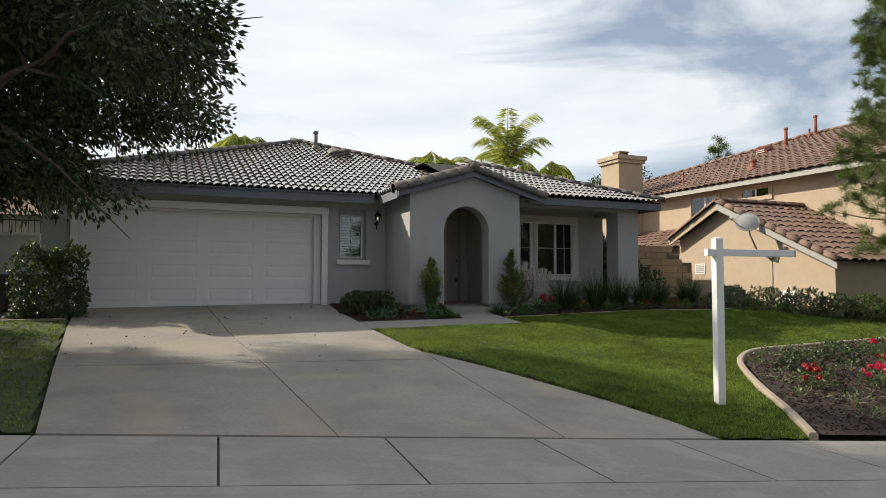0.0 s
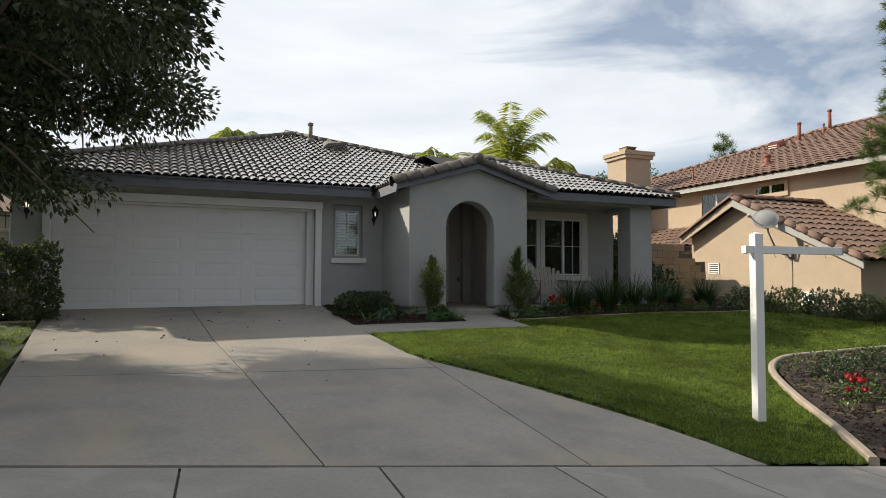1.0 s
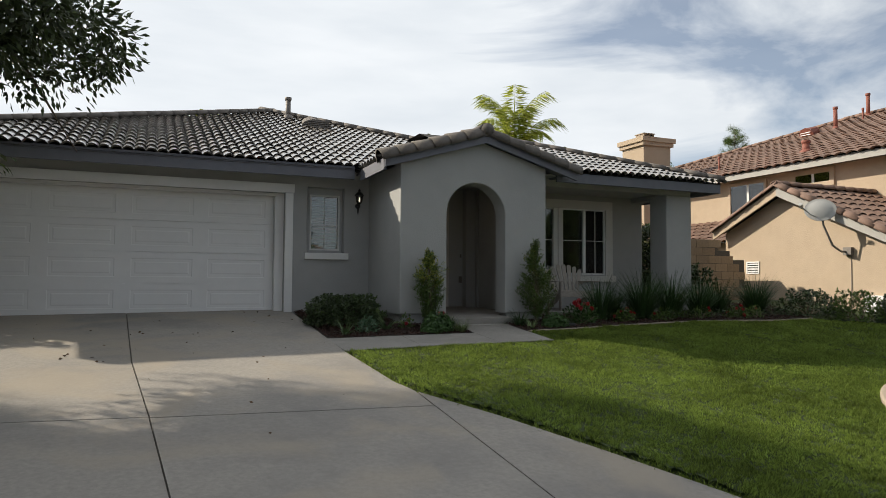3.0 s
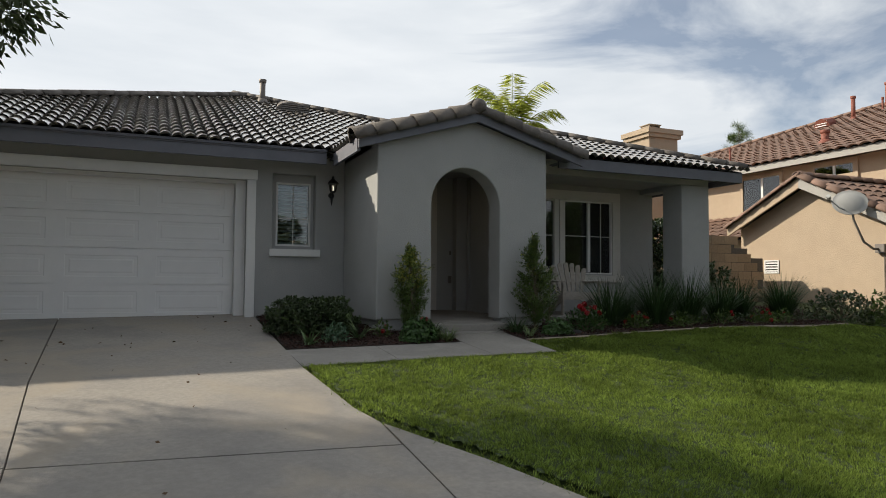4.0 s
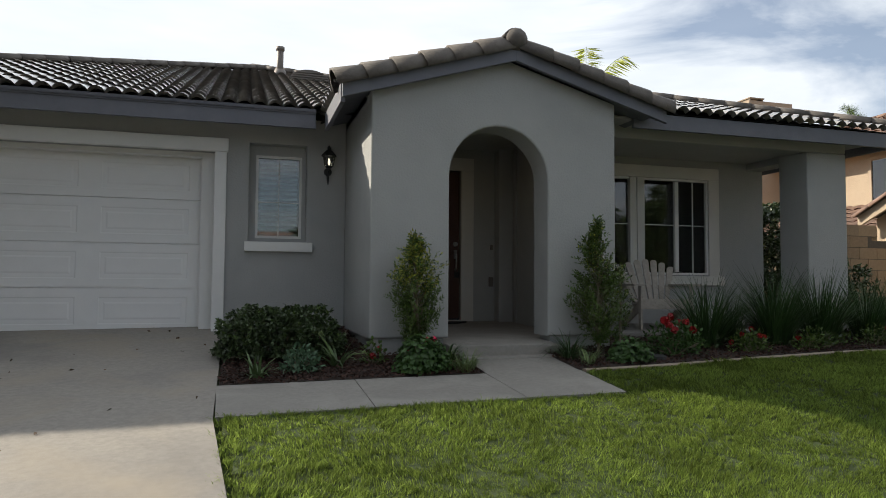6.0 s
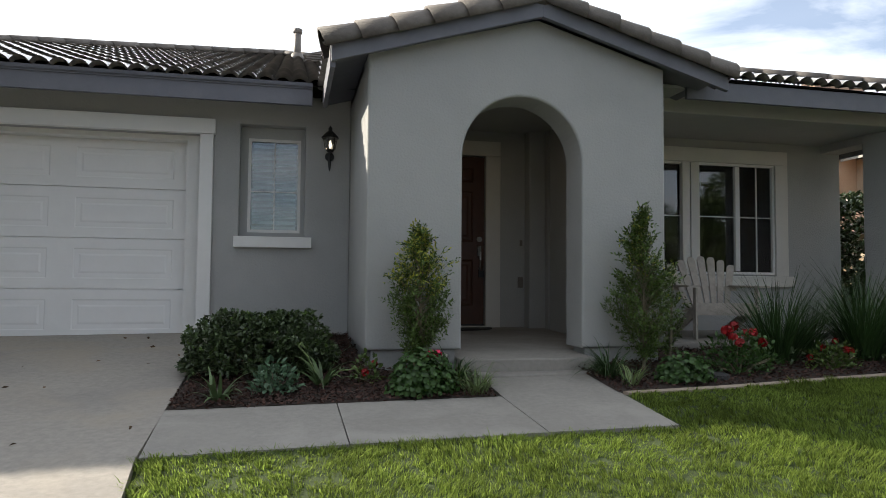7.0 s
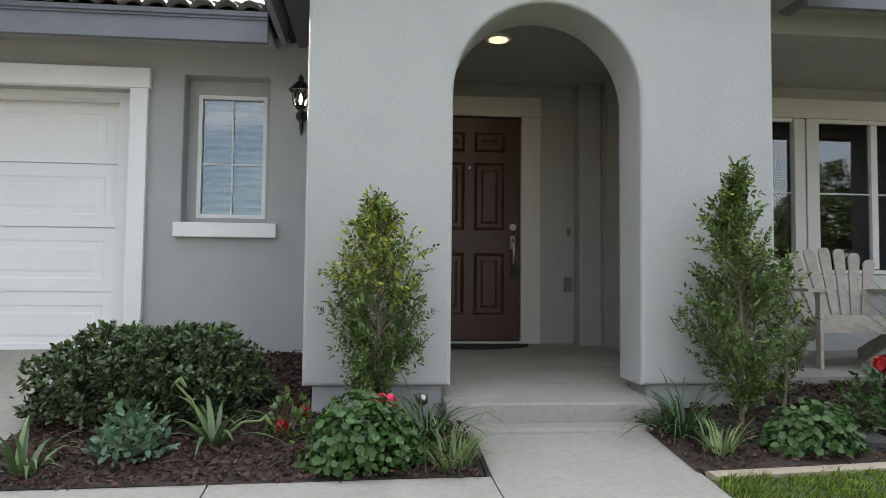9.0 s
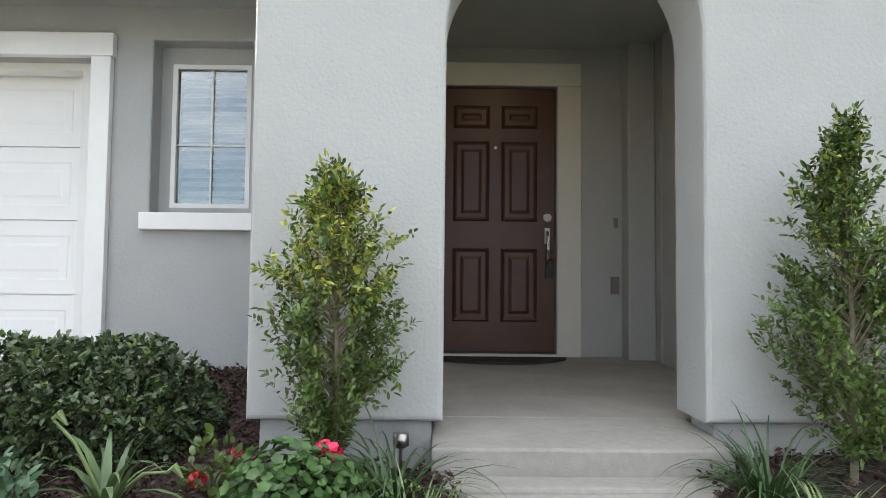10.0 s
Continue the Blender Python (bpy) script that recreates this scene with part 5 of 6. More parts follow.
part("hood", Shape().tube([(25.0, 22.0, z + 0.02), (25.5, 22.0, z + 0.26)], [0.3, 0.16], 10), M_REDPIPE, rv)
for k in range(3):
    part("louvre", Shape().box(24.93, 24.96, 21.78, 22.22, z + 0.03 + 0.08 * k, z + 0.055 + 0.08 * k), M_TRIM, rv)

dish = thing("satellite_dish", "grey satellite dish on a bent arm fixed to the tan wall", "satellite dish", (16.55, 15.1, 3.35))
sh = Shape()
dm = look((16.55, 14.85, 3.33), (14.0, 12.3, 4.6)) @ Matrix.Scale(-1, 4, (0, 0, 1))
rings = [(0.0, 0.0), (0.12, 0.01), (0.22, 0.034), (0.30, 0.064), (0.312, 0.06)]
sh.v.append(tuple(dm @ Vector((0, 0, 0))))
for r, d in rings[1:]:
    for k in range(20):
        a = 2 * math.pi * k / 20
        sh.v.append(tuple(dm @ Vector((r * 1.08 * math.cos(a), r * 0.9 * math.sin(a), -d))))
for k in range(20):
    sh.f.append((0, 1 + k, 1 + (k + 1) % 20))
    for q in range(3):
        sh.f.append((1 + 20 * q + k, 21 + 20 * q + k, 21 + 20 * q + (k + 1) % 20, 1 + 20 * q + (k + 1) % 20))
dp = part("reflector", sh, M_DISH, dish, "oval grey reflector", smooth=True)
dp.modifiers.new("thick", "SOLIDIFY").thickness = 0.012
part("arm", Shape().tube([(16.58, 14.85, 3.3), (16.62, 14.84, 2.95), (16.8, 14.76, 2.5), (17.0, 14.7, 2.36), (17.19, 14.64, 2.36)], 0.024, 8), M_PIPE, dish, smooth=True)
part("mount", Shape().box(17.1, 17.2, 14.54, 14.74, 2.28, 2.46), M_PIPE, dish)
part("feed", Shape().tube([(16.58, 14.85, 3.1), (16.35, 14.95, 3.2), (16.15, 15.05, 3.4)], 0.014, 6).tube([(16.17, 15.04, 3.38), (16.1, 15.0, 3.43)], 0.045, 8), M_DISH, dish)
part("cable", Shape().tube([(17.19, 14.6, 2.3), (17.185, 14.6, 1.6), (17.185, 14.62, 1.0)], 0.008, 5), M_PIPE, dish)
ubox = thing("utility_box", "white utility box fixed low on the tan wall", "utility box", (17.15, 14.0, 1.2))
part("box", Shape().box(17.08, 17.198, 13.8, 14.25, 1.02, 1.38), M_TRIM, ubox, soft=0.01)

# ---- block wall between the plots ----
bwall = setting("block_wall", Shape().box(14.15, 15.68, 17.07, 17.23, 0.7, 2.66).box(15.68, 16.08, 17.07, 17.23, 0.7, 2.44).box(16.08, 16.56, 17.07, 17.23, 0.7, 2.22), M_JOINT, "stepped tan concrete block wall", "wall")
BLOCK = Shape().box(0, 0.39, 0, 0.18, 0, 0.19).mesh("block", M_BLOCK)
for r in range(10):
    for c in range(10):
        x, z = 12.78 + 0.4 * c - (0.2 if r % 2 else 0.0), 0.72 + 0.2 * r
        top = 2.72 if x < 15.4 else (2.5 if x < 15.8 else 2.28)
        if z + 0.19 < top and 14.0 < x < 16.23:
            b = new("block", BLOCK)
            b.parent = bwall
            b.matrix_basis = Matrix.Translation((x, 17.05 + random.uniform(-0.004, 0.004), z))
setting("boundary_wall", Shape().box(16.4, 16.58, 17.23, 30.0, 0.5, 2.2), M_BLOCK, "tan block wall running back between the houses", "wall")

# ---- side gate and what lies past the garage ----
gate = thing("side_gate", "dark boarded gate in a grey wall beside the garage", "gate", (-2.0, 16.9, 0.95))
part("frame", Shape().box(-4.4, -0.92, 16.98, 17.03, 1.02, 1.1).box(-4.4, -0.92, 16.98, 17.03, 1.62, 1.72), M_GATE, gate)
for k in range(20):
    part("board", Shape().box(-4.4 + 0.174 * k, -4.24 + 0.174 * k, 16.95, 16.975, 1.0, 1.74 + 0.012 * (k % 3)), M_GATE, gate)
setting("side_wall", Shape().box(-9.0, -0.92, 17.04, 17.2, 0.6, 2.55).box(-9.0, -0.92, 17.0, 17.24, 2.55, 2.62), M_STUCCO, "grey wall beside the garage with a flat cap", "wall")
fence = thing("iron_fence", "black iron rail fence above the side wall", "fence", (-4, 22, 1.0))
part("rail", Shape().box(-9, -1.0, 22.0, 22.03, 3.25, 3.29).box(-9, -1.0, 22.0, 22.03, 2.3, 2.34), M_BLACK, fence)
for k in range(54):
    part("picket", Shape().box(-9 + 0.148 * k, -8.98 + 0.148 * k, 22.005, 22.025, 1.0, 3.35), M_BLACK, fence)
farh = thing("far_house", "pale distant house with a brown tile roof", "house", (-6, 46, 1.0))
part("wall", Shape().box(-12, -2.2, 46, 54, 0.9, 5.4), M_FAR, farh)
part("roof", Shape().add([(-12.6, 45.4, 5.4), (-1.6, 45.4, 5.4), (-1.6, 54.6, 5.4), (-12.6, 54.6, 5.4), (-9, 50, 7.6), (-5, 50, 7.6)], [(0, 1, 5, 4), (1, 2, 5), (2, 3, 4, 5), (3, 0, 4)]), M_NBTILE, farh)
for x in (-3.6, -5.6, -8.0):
    part("window", Shape().box(x, x + 1.0, 45.93, 45.99, 3.2, 4.4), M_INSIDE, farh)

# ---- trees ----
def tree(name, at, height, centre, radii, clumps, per, leaf, mat, seed, label, trunk_r=0.16, droop=0.35, bare=()):
    rng = np.random.default_rng(seed)
    t = thing(name, label, "tree", at)
    c = np.array(centre)
    rad = np.array(radii)
    k = np.zeros((0, 3))
    while len(k) < clumps:
        p = rng.uniform(-1, 1, (clumps * 3, 3))
        r = np.linalg.norm(p, axis=1)
        lump = 0.80 + 0.2 * np.sin(p[:, 0] * 5 + 1) * np.sin(p[:, 1] * 5.5 + 2) + 0.14 * np.sin(p[:, 2] * 8 + p[:, 0] * 3)
        p = p[(r < lump) & (r > 0.25) & (rng.random(len(p)) < 0.25 + 0.75 * r)]
        k = np.vstack([k, c + p * rad])
    k = k[:clumps]
    for bx, by, bz, br in bare:
        k = k[np.linalg.norm(k - np.array([bx, by, bz]), axis=1) > br]
    sh = Shape()
    base = Vector(at)
    fork = Vector((at[0] + 0.1, at[1] + 0.05, at[2] + height * 0.3))
    sh.tube([base - Vector((0, 0, 0.2)), base + Vector((0.02, 0, 0.3)), fork], [trunk_r * 1.4, trunk_r * 1.05, trunk_r * 0.85], 10)
    part("trunk", sh, M_BARK, t, smooth=True)
    sh = Shape()
    for i in range(9):
        a = 2 * math.pi * i / 9 + rng.uniform(-0.3, 0.3)
        e = Vector((c[0] + rad[0] * 0.75 * math.cos(a), c[1] + rad[1] * 0.75 * math.sin(a), c[2] + rad[2] * rng.uniform(-0.45, 0.6)))
        m1 = fork.lerp(e, 0.45) + Vector((0, 0, 0.35))
        sh.tube([fork, fork.lerp(m1, 0.5), m1, m1.lerp(e, 0.6) + Vector((0, 0, 0.1)), e], [trunk_r * 0.6, trunk_r * 0.45, trunk_r * 0.32, trunk_r * 0.2, 0.012], 7)
        for _ in range(5):
            f = m1.lerp(e, rng.uniform(0.1, 0.9))
            g = f + Vector(rng.normal(0, 0.9, 3)) * 0.9
            sh.tube([f, f.lerp(g, 0.5) + Vector((0, 0, 0.12)), g], [0.03, 0.02, 0.006], 5)
    part("branching", sh, M_BARK, t, smooth=True)
    n = len(k)
    pts = np.repeat(k, per, 0)
    off = rng.normal(0, 1, (n * per, 3))
    off = unit(off) * (rng.random((n * per, 1)) ** 0.5) * np.repeat(rng.uniform(0.25, 0.55, (n, 1)), per, 0)
    part("crown", leaf_mesh("crown", rng, pts + off, unit(off) + 0.4 * unit(pts - c), leaf, leaf * 0.42, mat, droop, 0.5), mat, t, "dense dark green leaves with gaps")
    return t


tree("street_tree", (-2.6, 11.2, gz(-2.6, 11.2)), 5.5, (-2.2, 11.4, 4.85), (4.8, 4.0, 2.5), 1270, 105, 0.12, M_OAKLEAF, 21,
     "broad dark leafy tree overhanging the driveway", 0.17, 0.4, bare=((2.6, 10.7, 6.7, 1.5),))
tree("street_tree", (-8.8, 15.4, 0.6), 5.0, (-8.6, 15.4, 4.8), (3.5, 3.3, 2.7), 700, 90, 0.12, M_OAKLEAF, 25,
     "leafy tree shading the strip of lawn beside the drive", 0.15, 0.4)


def pine(name, at, height, spread, low, tufts, seed, label, needle=0.17, per=46):
    rng = np.random.default_rng(seed)
    t = thing(name, label, "tree", at)
    part("trunk", Shape().tube([Vector(at) + Vector((0, 0, -0.1)), Vector(at) + Vector((0.05, 0.02, height * 0.5)), Vector(at) + Vector((0, 0, height))], [0.14, 0.09, 0.02], 9), M_BARK, t, smooth=True)
    sh, ks, outs = Shape(), [], []
    for i in range(int(tufts / 9)):
        f = rng.random() ** 0.9
        z = low + (height - low) * f
        r = spread * (1 - f) ** 0.7 * rng.uniform(0.7, 1.05) + 0.12
        a = rng.uniform(0, 6.283)
        s = Vector(at) + Vector((0, 0, z))
        e = s + Vector((math.cos(a) * r, math.sin(a) * r, r * 0.22))
        sh.tube([s, s.lerp(e, 0.5) + Vector((0, 0, -0.06)), e], [0.03, 0.018, 0.006], 5)
        for q in range(9):
            g = rng.uniform(0.35, 1.0)
            p = s.lerp(e, g) + Vector(rng.normal(0, 0.09, 3))
            ks.append(tuple(p))
            outs.append((math.cos(a) * 0.7, math.sin(a) * 0.7, 0.5))
    part("branching", sh, M_BARK, t)
    ks, outs = np.repeat(np.array(ks), per, 0), np.repeat(np.array(outs), per, 0)
    part("needles", leaf_mesh("needles", rng, ks + rng.normal(0, 0.02, ks.shape), outs, needle, 0.009, M_PINE, 0.1, 0.75), M_PINE, t, "long soft yellow-green needles")
    return t


pine("pine_tree", (17.45, 10.9, gz(16, 10.9)), 9.5, 1.95, 0.5, 1150, 31, "young pine with long soft yellow-green needles", 0.22, 95)
pine("far_pine", (45.4, 45.0, 1.0), 13.0, 1.7, 8.5, 500, 32, "dark pine standing far behind the roofs", 0.45, 24)


def palm(name, at, top, fronds, length, seed, label, tilt=0.5):
    rng = np.random.default_rng(seed)
    t = thing(name, label, "palm tree", at)
    s = Vector((at[0], at[1], top))
    part("trunk", Shape().tube([Vector(at), Vector(at).lerp(s, 0.5) + Vector((0.1, 0, 0)), s], [0.2, 0.15, 0.13], 9), M_BARK, t, smooth=True)
    for i in range(fronds):
        a = 2 * math.pi * i / fronds + rng.uniform(-0.3, 0.3)
        up = (rng.uniform(4.0, 9.0) if i % 3 else rng.uniform(1.2, 2.0)) if tilt < 0.4 else rng.uniform(0.6, 2.0)
        ln = length * rng.uniform(0.75, 1.1)
        p, d = s.copy(), Vector((math.cos(a), math.sin(a), up)).normalized()
        line = [p.copy()]
        for q in range(9):
            d = (d + Vector((0.06 * math.cos(a) * q / 4, 0.06 * math.sin(a) * q / 4, -0.03 - tilt * 0.085 * q))).normalized()
            p = p + d * ln / 9
            line.append(p.copy())
        fr = part("frond", Shape().tube(line, [0.03] * 3 + [0.02] * 4 + [0.008] * 3, 5), M_PALM, t)
        base, out = [], []
        for q in range(1, 9):
            for g in np.linspace(0, 1, 11, endpoint=False):
                c = line[q].lerp(line[q + 1], g)
                dd = (line[q + 1] - line[q]).normalized()
                for sd in (-1, 1):
                    side = dd.cross(Vector((0, 0, 1))).normalized() * sd
                    base.append(tuple(c))
                    out.append(tuple(side * 0.65 + dd * 0.75 + Vector((0, 0, -0.55))))
        part("frond_blade", leaf_mesh("frond_blade", rng, np.array(base), np.array(out) * 2.5, 0.75, 0.05, M_PALM, 0.5, 0.25), M_PALM, fr)
    return t


for i, (x, y, r) in enumerate([(-9, -13, 3.4), (1.5, -15, 2.0), (9.5, -14, 2.3), (18, -17, 3.6), (26, -18, 4.2), (33, -16, 4.2), (41, -15, 4.4), (-17, -12, 4)]):
    tree("street_tree", (x, y, 0.0), 4.5, (x, y, 1.2 + r * 0.85), (r, r, r * 0.95), 230, 60, 0.34, M_OAKLEAF, 23 + i, "leafy tree across the street", 0.16)
opp = thing("opposite_house", "plain tan house across the street", "house", (4, -26, 0.0))
part("wall", Shape().box(-8, 16, -30, -22, -0.5, 3.2), M_NBSTUCCO, opp)
part("roof", Shape().add([(-8.6, -30.6, 3.2), (16.6, -30.6, 3.2), (16.6, -21.4, 3.2), (-8.6, -21.4, 3.2), (-4, -26, 5.2), (12, -26, 5.2)], [(0, 1, 5, 4), (1, 2, 5), (2, 3, 4, 5), (3, 0, 4)]), M_NBTILE, opp)

palm("palm_tree", (17.0, 30.0, 1.0), 7.2, 11, 3.0, 41, "queen palm with bright yellow-green fronds behind the roof", 0.3)
palm("palm_tree", (19.6, 31.0, 1.0), 6.9, 9, 2.6, 42, "lower palm with drooping fronds behind the roof", 0.8)
palm("palm_tree", (13.8, 31.0, 1.0), 6.9, 11, 2.2, 43, "lower palm with yellowish fronds behind the roof", 0.7)
palm("palm_tree", (4.6, 31.0, 1.0), 7.2, 12, 2.1, 44, "palm crown just above the ridge", 0.8)
palm("palm_tree", (18.0, 23.5, 1.0), 2.6, 9, 1.5, 45, "small yellow-green palm in the side yard", 0.6)
tree("back_tree", (26.5, 33.0, 1.0), 6, (26.5, 33.0, 6.6), (2.6, 2.2, 1.7), 90, 60, 0.22, M_SHRUB, 22, "olive-green tree behind the chimney", 0.14)


# ---- bushes and plants ----
def bush(name, at, radii, count, leaf, mat, seed, label, boxy=False, tips=None, category="bush", power=2.4):
    """A dense bush: whorls of oval leaves on a full rounded body, with twigs inside; at is its base centre."""
    rng = np.random.default_rng(seed)
    t = thing(name, label, category, at)
    whorls = count // 7
    d = rng.normal(size=(whorls, 3))
    d[:, 2] = np.abs(d[:, 2]) * 1.1 - 0.12
    d = unit(d)
    p = 9.0 if boxy else power
    d = d / (np.abs(d) ** p).sum(1, keepdims=True) ** (1 / p)
    lump = 1 + 0.07 * np.sin(d[:, :1] * 7 + seed) * np.sin(d[:, 1:2] * 6) + 0.05 * np.sin(d[:, 2:] * 11 + d[:, :1] * 5)
    r = (rng.random((whorls, 1)) ** 0.22) * lump
    q = np.array(at) + d * r * np.array(radii)
    q[:, 2] = np.maximum(q[:, 2], at[2] + 0.02)
    shoot = unit(unit(d) * 0.8 + np.array([0, 0, 0.75]) + 0.3 * rng.normal(size=(whorls, 3)))
    pts = np.repeat(q, 7, 0) + np.repeat(shoot, 7, 0) * np.tile(np.linspace(0, leaf * 0.8, 7), whorls)[:, None]
    out = unit(np.repeat(shoot, 7, 0) * 0.8 + unit(rng.normal(size=(whorls * 7, 3))))
    part("foliage", oval_mesh("foliage", rng, pts, out, leaf, leaf * 0.5, mat, 0.15), mat, t)
    if tips:
        sel = np.flatnonzero((r[:, 0] > 0.93) & (d[:, 2] > 0.2) & (rng.random(whorls) < tips[0] * 5))
        pp = np.repeat(q[sel] + shoot[sel] * leaf * 0.7, 5, 0)
        part("new_leaves", oval_mesh("new_leaves", rng, pp, np.repeat(shoot[sel], 5, 0) + 0.6 * unit(rng.normal(size=(5 * len(sel), 3))), leaf * 0.85, leaf * 0.4, tips[1], 0.1), tips[1], t, "paler young leaves")
    sh = Shape()
    for i in range(14):
        e = Vector(q[i * 7])
        sh.tube([Vector(at) + Vector((0, 0, -0.03)), Vector(at).lerp(e, 0.5) + Vector((0, 0, 0.03)), e], [0.014, 0.009, 0.003], 5)
    part("branching", sh, M_STEM, t)
    return t


def pos(x, y, lift=0.03):
    return (x, y, gz(x, y) + lift)


bush("clipped_bush", pos(5.40, 14.45), (0.575, 0.47, 0.425), 12500, 0.046, M_BUSH, 51, "rounded dark glossy bush beside the garage", tips=(0.05, M_SHRUB), power=3.4)
bush("square_hedge", (-0.62, 15.25, 0.93), (0.60, 0.42, 1.27), 12000, 0.06, M_BUSH, 52, "tall square-clipped dark hedge beside the garage door", boxy=True, tips=(0.06, M_NEWLEAF))
for i, (x, y) in enumerate([(14.75, 13.75), (15.35, 13.1), (15.95, 12.55), (16.6, 12.15), (17.3, 11.85), (18.0, 11.55), (18.8, 11.3)]):
    bush("low_hedge", pos(x, y, 0.0), (0.62, 0.5, 0.52 + 0.06 * (i % 3)), 2600, 0.06, M_SHRUB if i % 3 == 1 else M_BUSH, 60 + i, "low dark green hedge along the lawn's edge", category="hedge", tips=(0.06, M_SHRUB))
for i, (x, y, h) in enumerate([(13.5, 16.2, 1.15), (14.3, 16.4, 0.85)]):
    bush("wall_shrub", pos(x, y, 0.0), (0.6, 0.5, h), 2600, 0.07, M_BUSH, 80 + i, "dark shrub before the block wall")
for i in range(4):
    bush("side_hedge", pos(13.9, 18.0 + 1.4 * i, 0.0), (0.7, 0.9, 1.75), 12000, 0.1, M_BUSH, 90 + i, "dark hedge in the side yard", category="hedge", boxy=True)


def column_shrub(at, height, widths, count, seed, label, lean=0.0):
    """An upright open shrub on a thin stem: sprays of small leaves in lobes; widths is the half width at heights 0..1."""
    rng = np.random.default_rng(seed)
    t = thing("upright_shrub", label, "shrub", at, "upright shrubs either side of the arch")
    stems = Shape()
    top = Vector(at) + Vector((lean, 0, height))
    stems.tube([Vector(at) - Vector((0, 0, 0.05)), Vector(at).lerp(top, 0.3) + Vector((0.012, 0, 0)), Vector(at).lerp(top, 0.6), top], [0.015, 0.012, 0.008, 0.002], 7)
    hs = np.linspace(0, 1, len(widths))
    lobes = [(rng.uniform(0, 6.283), f) for f in np.linspace(0.12, 0.98, 17)]
    at_leaf, out, high = [], [], []
    for i in range(count):
        a, f = lobes[rng.integers(len(lobes))]
        a, f = a + rng.normal(0, 0.75), min(max(f + rng.normal(0, 0.055), 0.1), 1.0)
        w = float(np.interp(f, hs, widths)) * rng.uniform(0.35, 1.05)
        s = Vector(at).lerp(top, max(f - 0.14, 0.06))
        e = Vector((at[0] + lean * f + math.cos(a) * w, at[1] + math.sin(a) * w * 0.8, at[2] + f * height))
        stems.tube([s, s.lerp(e, 0.6) + Vector((0, 0, -0.012)), e], [0.0032, 0.002, 0.001], 4)
        way = (e - s).normalized()
        for k in range(4):
            b = s.lerp(e, (0.45, 0.65, 0.85, 1.0)[k])
            d = (way + Vector(rng.normal(0, 0.55, 3)) + Vector((0, 0, 0.25))).normalized()
            ln = rng.uniform(0.05, 0.1)
            side = d.cross(Vector(rng.normal(0, 1, 3))).normalized()
            for j in range(9):
                p = b + d * (ln * (j + 1) / 9)
                at_leaf.append(tuple(p))
                out.append(tuple(d * 0.75 + side * (1 if j % 2 else -1)) if j < 8 else tuple(d))
                high.append(f)
    part("branching", stems, M_STEM, t)
    at_leaf, out, high = np.array(at_leaf), unit(np.array(out)), np.array(high)
    pale = (high > 0.62) & (rng.random(len(high)) < (0.36 if seed == 71 else 0.06))
    part("foliage", oval_mesh("foliage", rng, at_leaf[~pale], out[~pale], 0.034, 0.0135, M_SHRUB, 0.25), M_SHRUB, t)
    part("new_leaves", oval_mesh("new_leaves", rng, at_leaf[pale], out[pale], 0.034, 0.014, M_NEWLEAF, 0.25), M_NEWLEAF, t, "yellow-green young leaves at the top")
    return t


column_shrub(pos(6.62, 13.93), 1.13, (0.02, 0.03, 0.12, 0.2, 0.2, 0.27, 0.19, 0.26, 0.24, 0.16, 0.03), 270, 71, "upright shrub with yellowing top before the porch wall")
column_shrub(pos(8.54, 13.93), 1.33, (0.03, 0.07, 0.18, 0.27, 0.34, 0.24, 0.26, 0.2, 0.16, 0.09, 0.02), 300, 72, "pointed green shrub before the porch corner")
column_shrub(pos(8.86, 14.08), 0.8, (0.03, 0.03, 0.05, 0.08, 0.12, 0.15, 0.16, 0.14, 0.1, 0.06, 0.03), 26, 73, "thin young shrub on a bare stem", 0.05)


def clump(name, at, count, length, width, mat, seed, label, spread=0.06, arch=0.9, category="plant", flower=None):
    rng = np.random.default_rng(seed)
    t = thing(name, label, category, at)
    a = rng.uniform(0, 6.283, count)
    r = spread * np.sqrt(rng.random(count))
    base = np.array(at) + np.column_stack([np.cos(a) * r, np.sin(a) * r, np.zeros(count) - 0.01])
    a = a + rng.normal(0, 0.5, count)
    lean = np.column_stack([np.cos(a), np.sin(a), np.zeros(count)]) * rng.uniform(0.25, 1.1, (count, 1))
    part("leaves", blade_mesh("leaves", rng, base, lean, length, width, mat, 6, arch), mat, t)
    if flower:
        sh = Shape()
        for dx, dy, h in flower:
            e = Vector(at) + Vector((dx, dy, h))
            sh.tube([Vector(at), Vector(at).lerp(e, 0.6) + Vector((0, 0, 0.04)), e], [0.008, 0.007, 0.006], 6)
            sh.tube([e, e + Vector((0.02, 0, 0.02)), e + Vector((0.05, 0, -0.02))], [0.008, 0.016, 0.004], 6)
        part("dry_stalk", sh, M_STRAPPALE, t, "pale faded flower stalk")
    return t


clump("strap_plant", pos(5.86, 13.8), 24, 0.40, 0.032, M_STRAPMID, 101, "strap-leaved plant with pale faded stalks in mulch", 0.04, 1.5, flower=((-0.17, -0.04, 0.3), (0.22, -0.02, 0.12)))
clump("strap_plant", pos(5.16, 13.5), 20, 0.32, 0.034, M_STRAPMID, 102, "low pale strap-leaved plant in mulch", 0.05, 1.6)
clump("lily_turf", pos(6.95, 13.45), 90, 0.25, 0.012, M_STRAPPALE, 103, "variegated tufted grass plant at the walk's corner", 0.09, 1.2)
clump("dark_tuft", pos(6.86, 13.72), 90, 0.46, 0.012, M_STRAP, 104, "dark arching grassy tuft by the step", 0.07, 1.9)
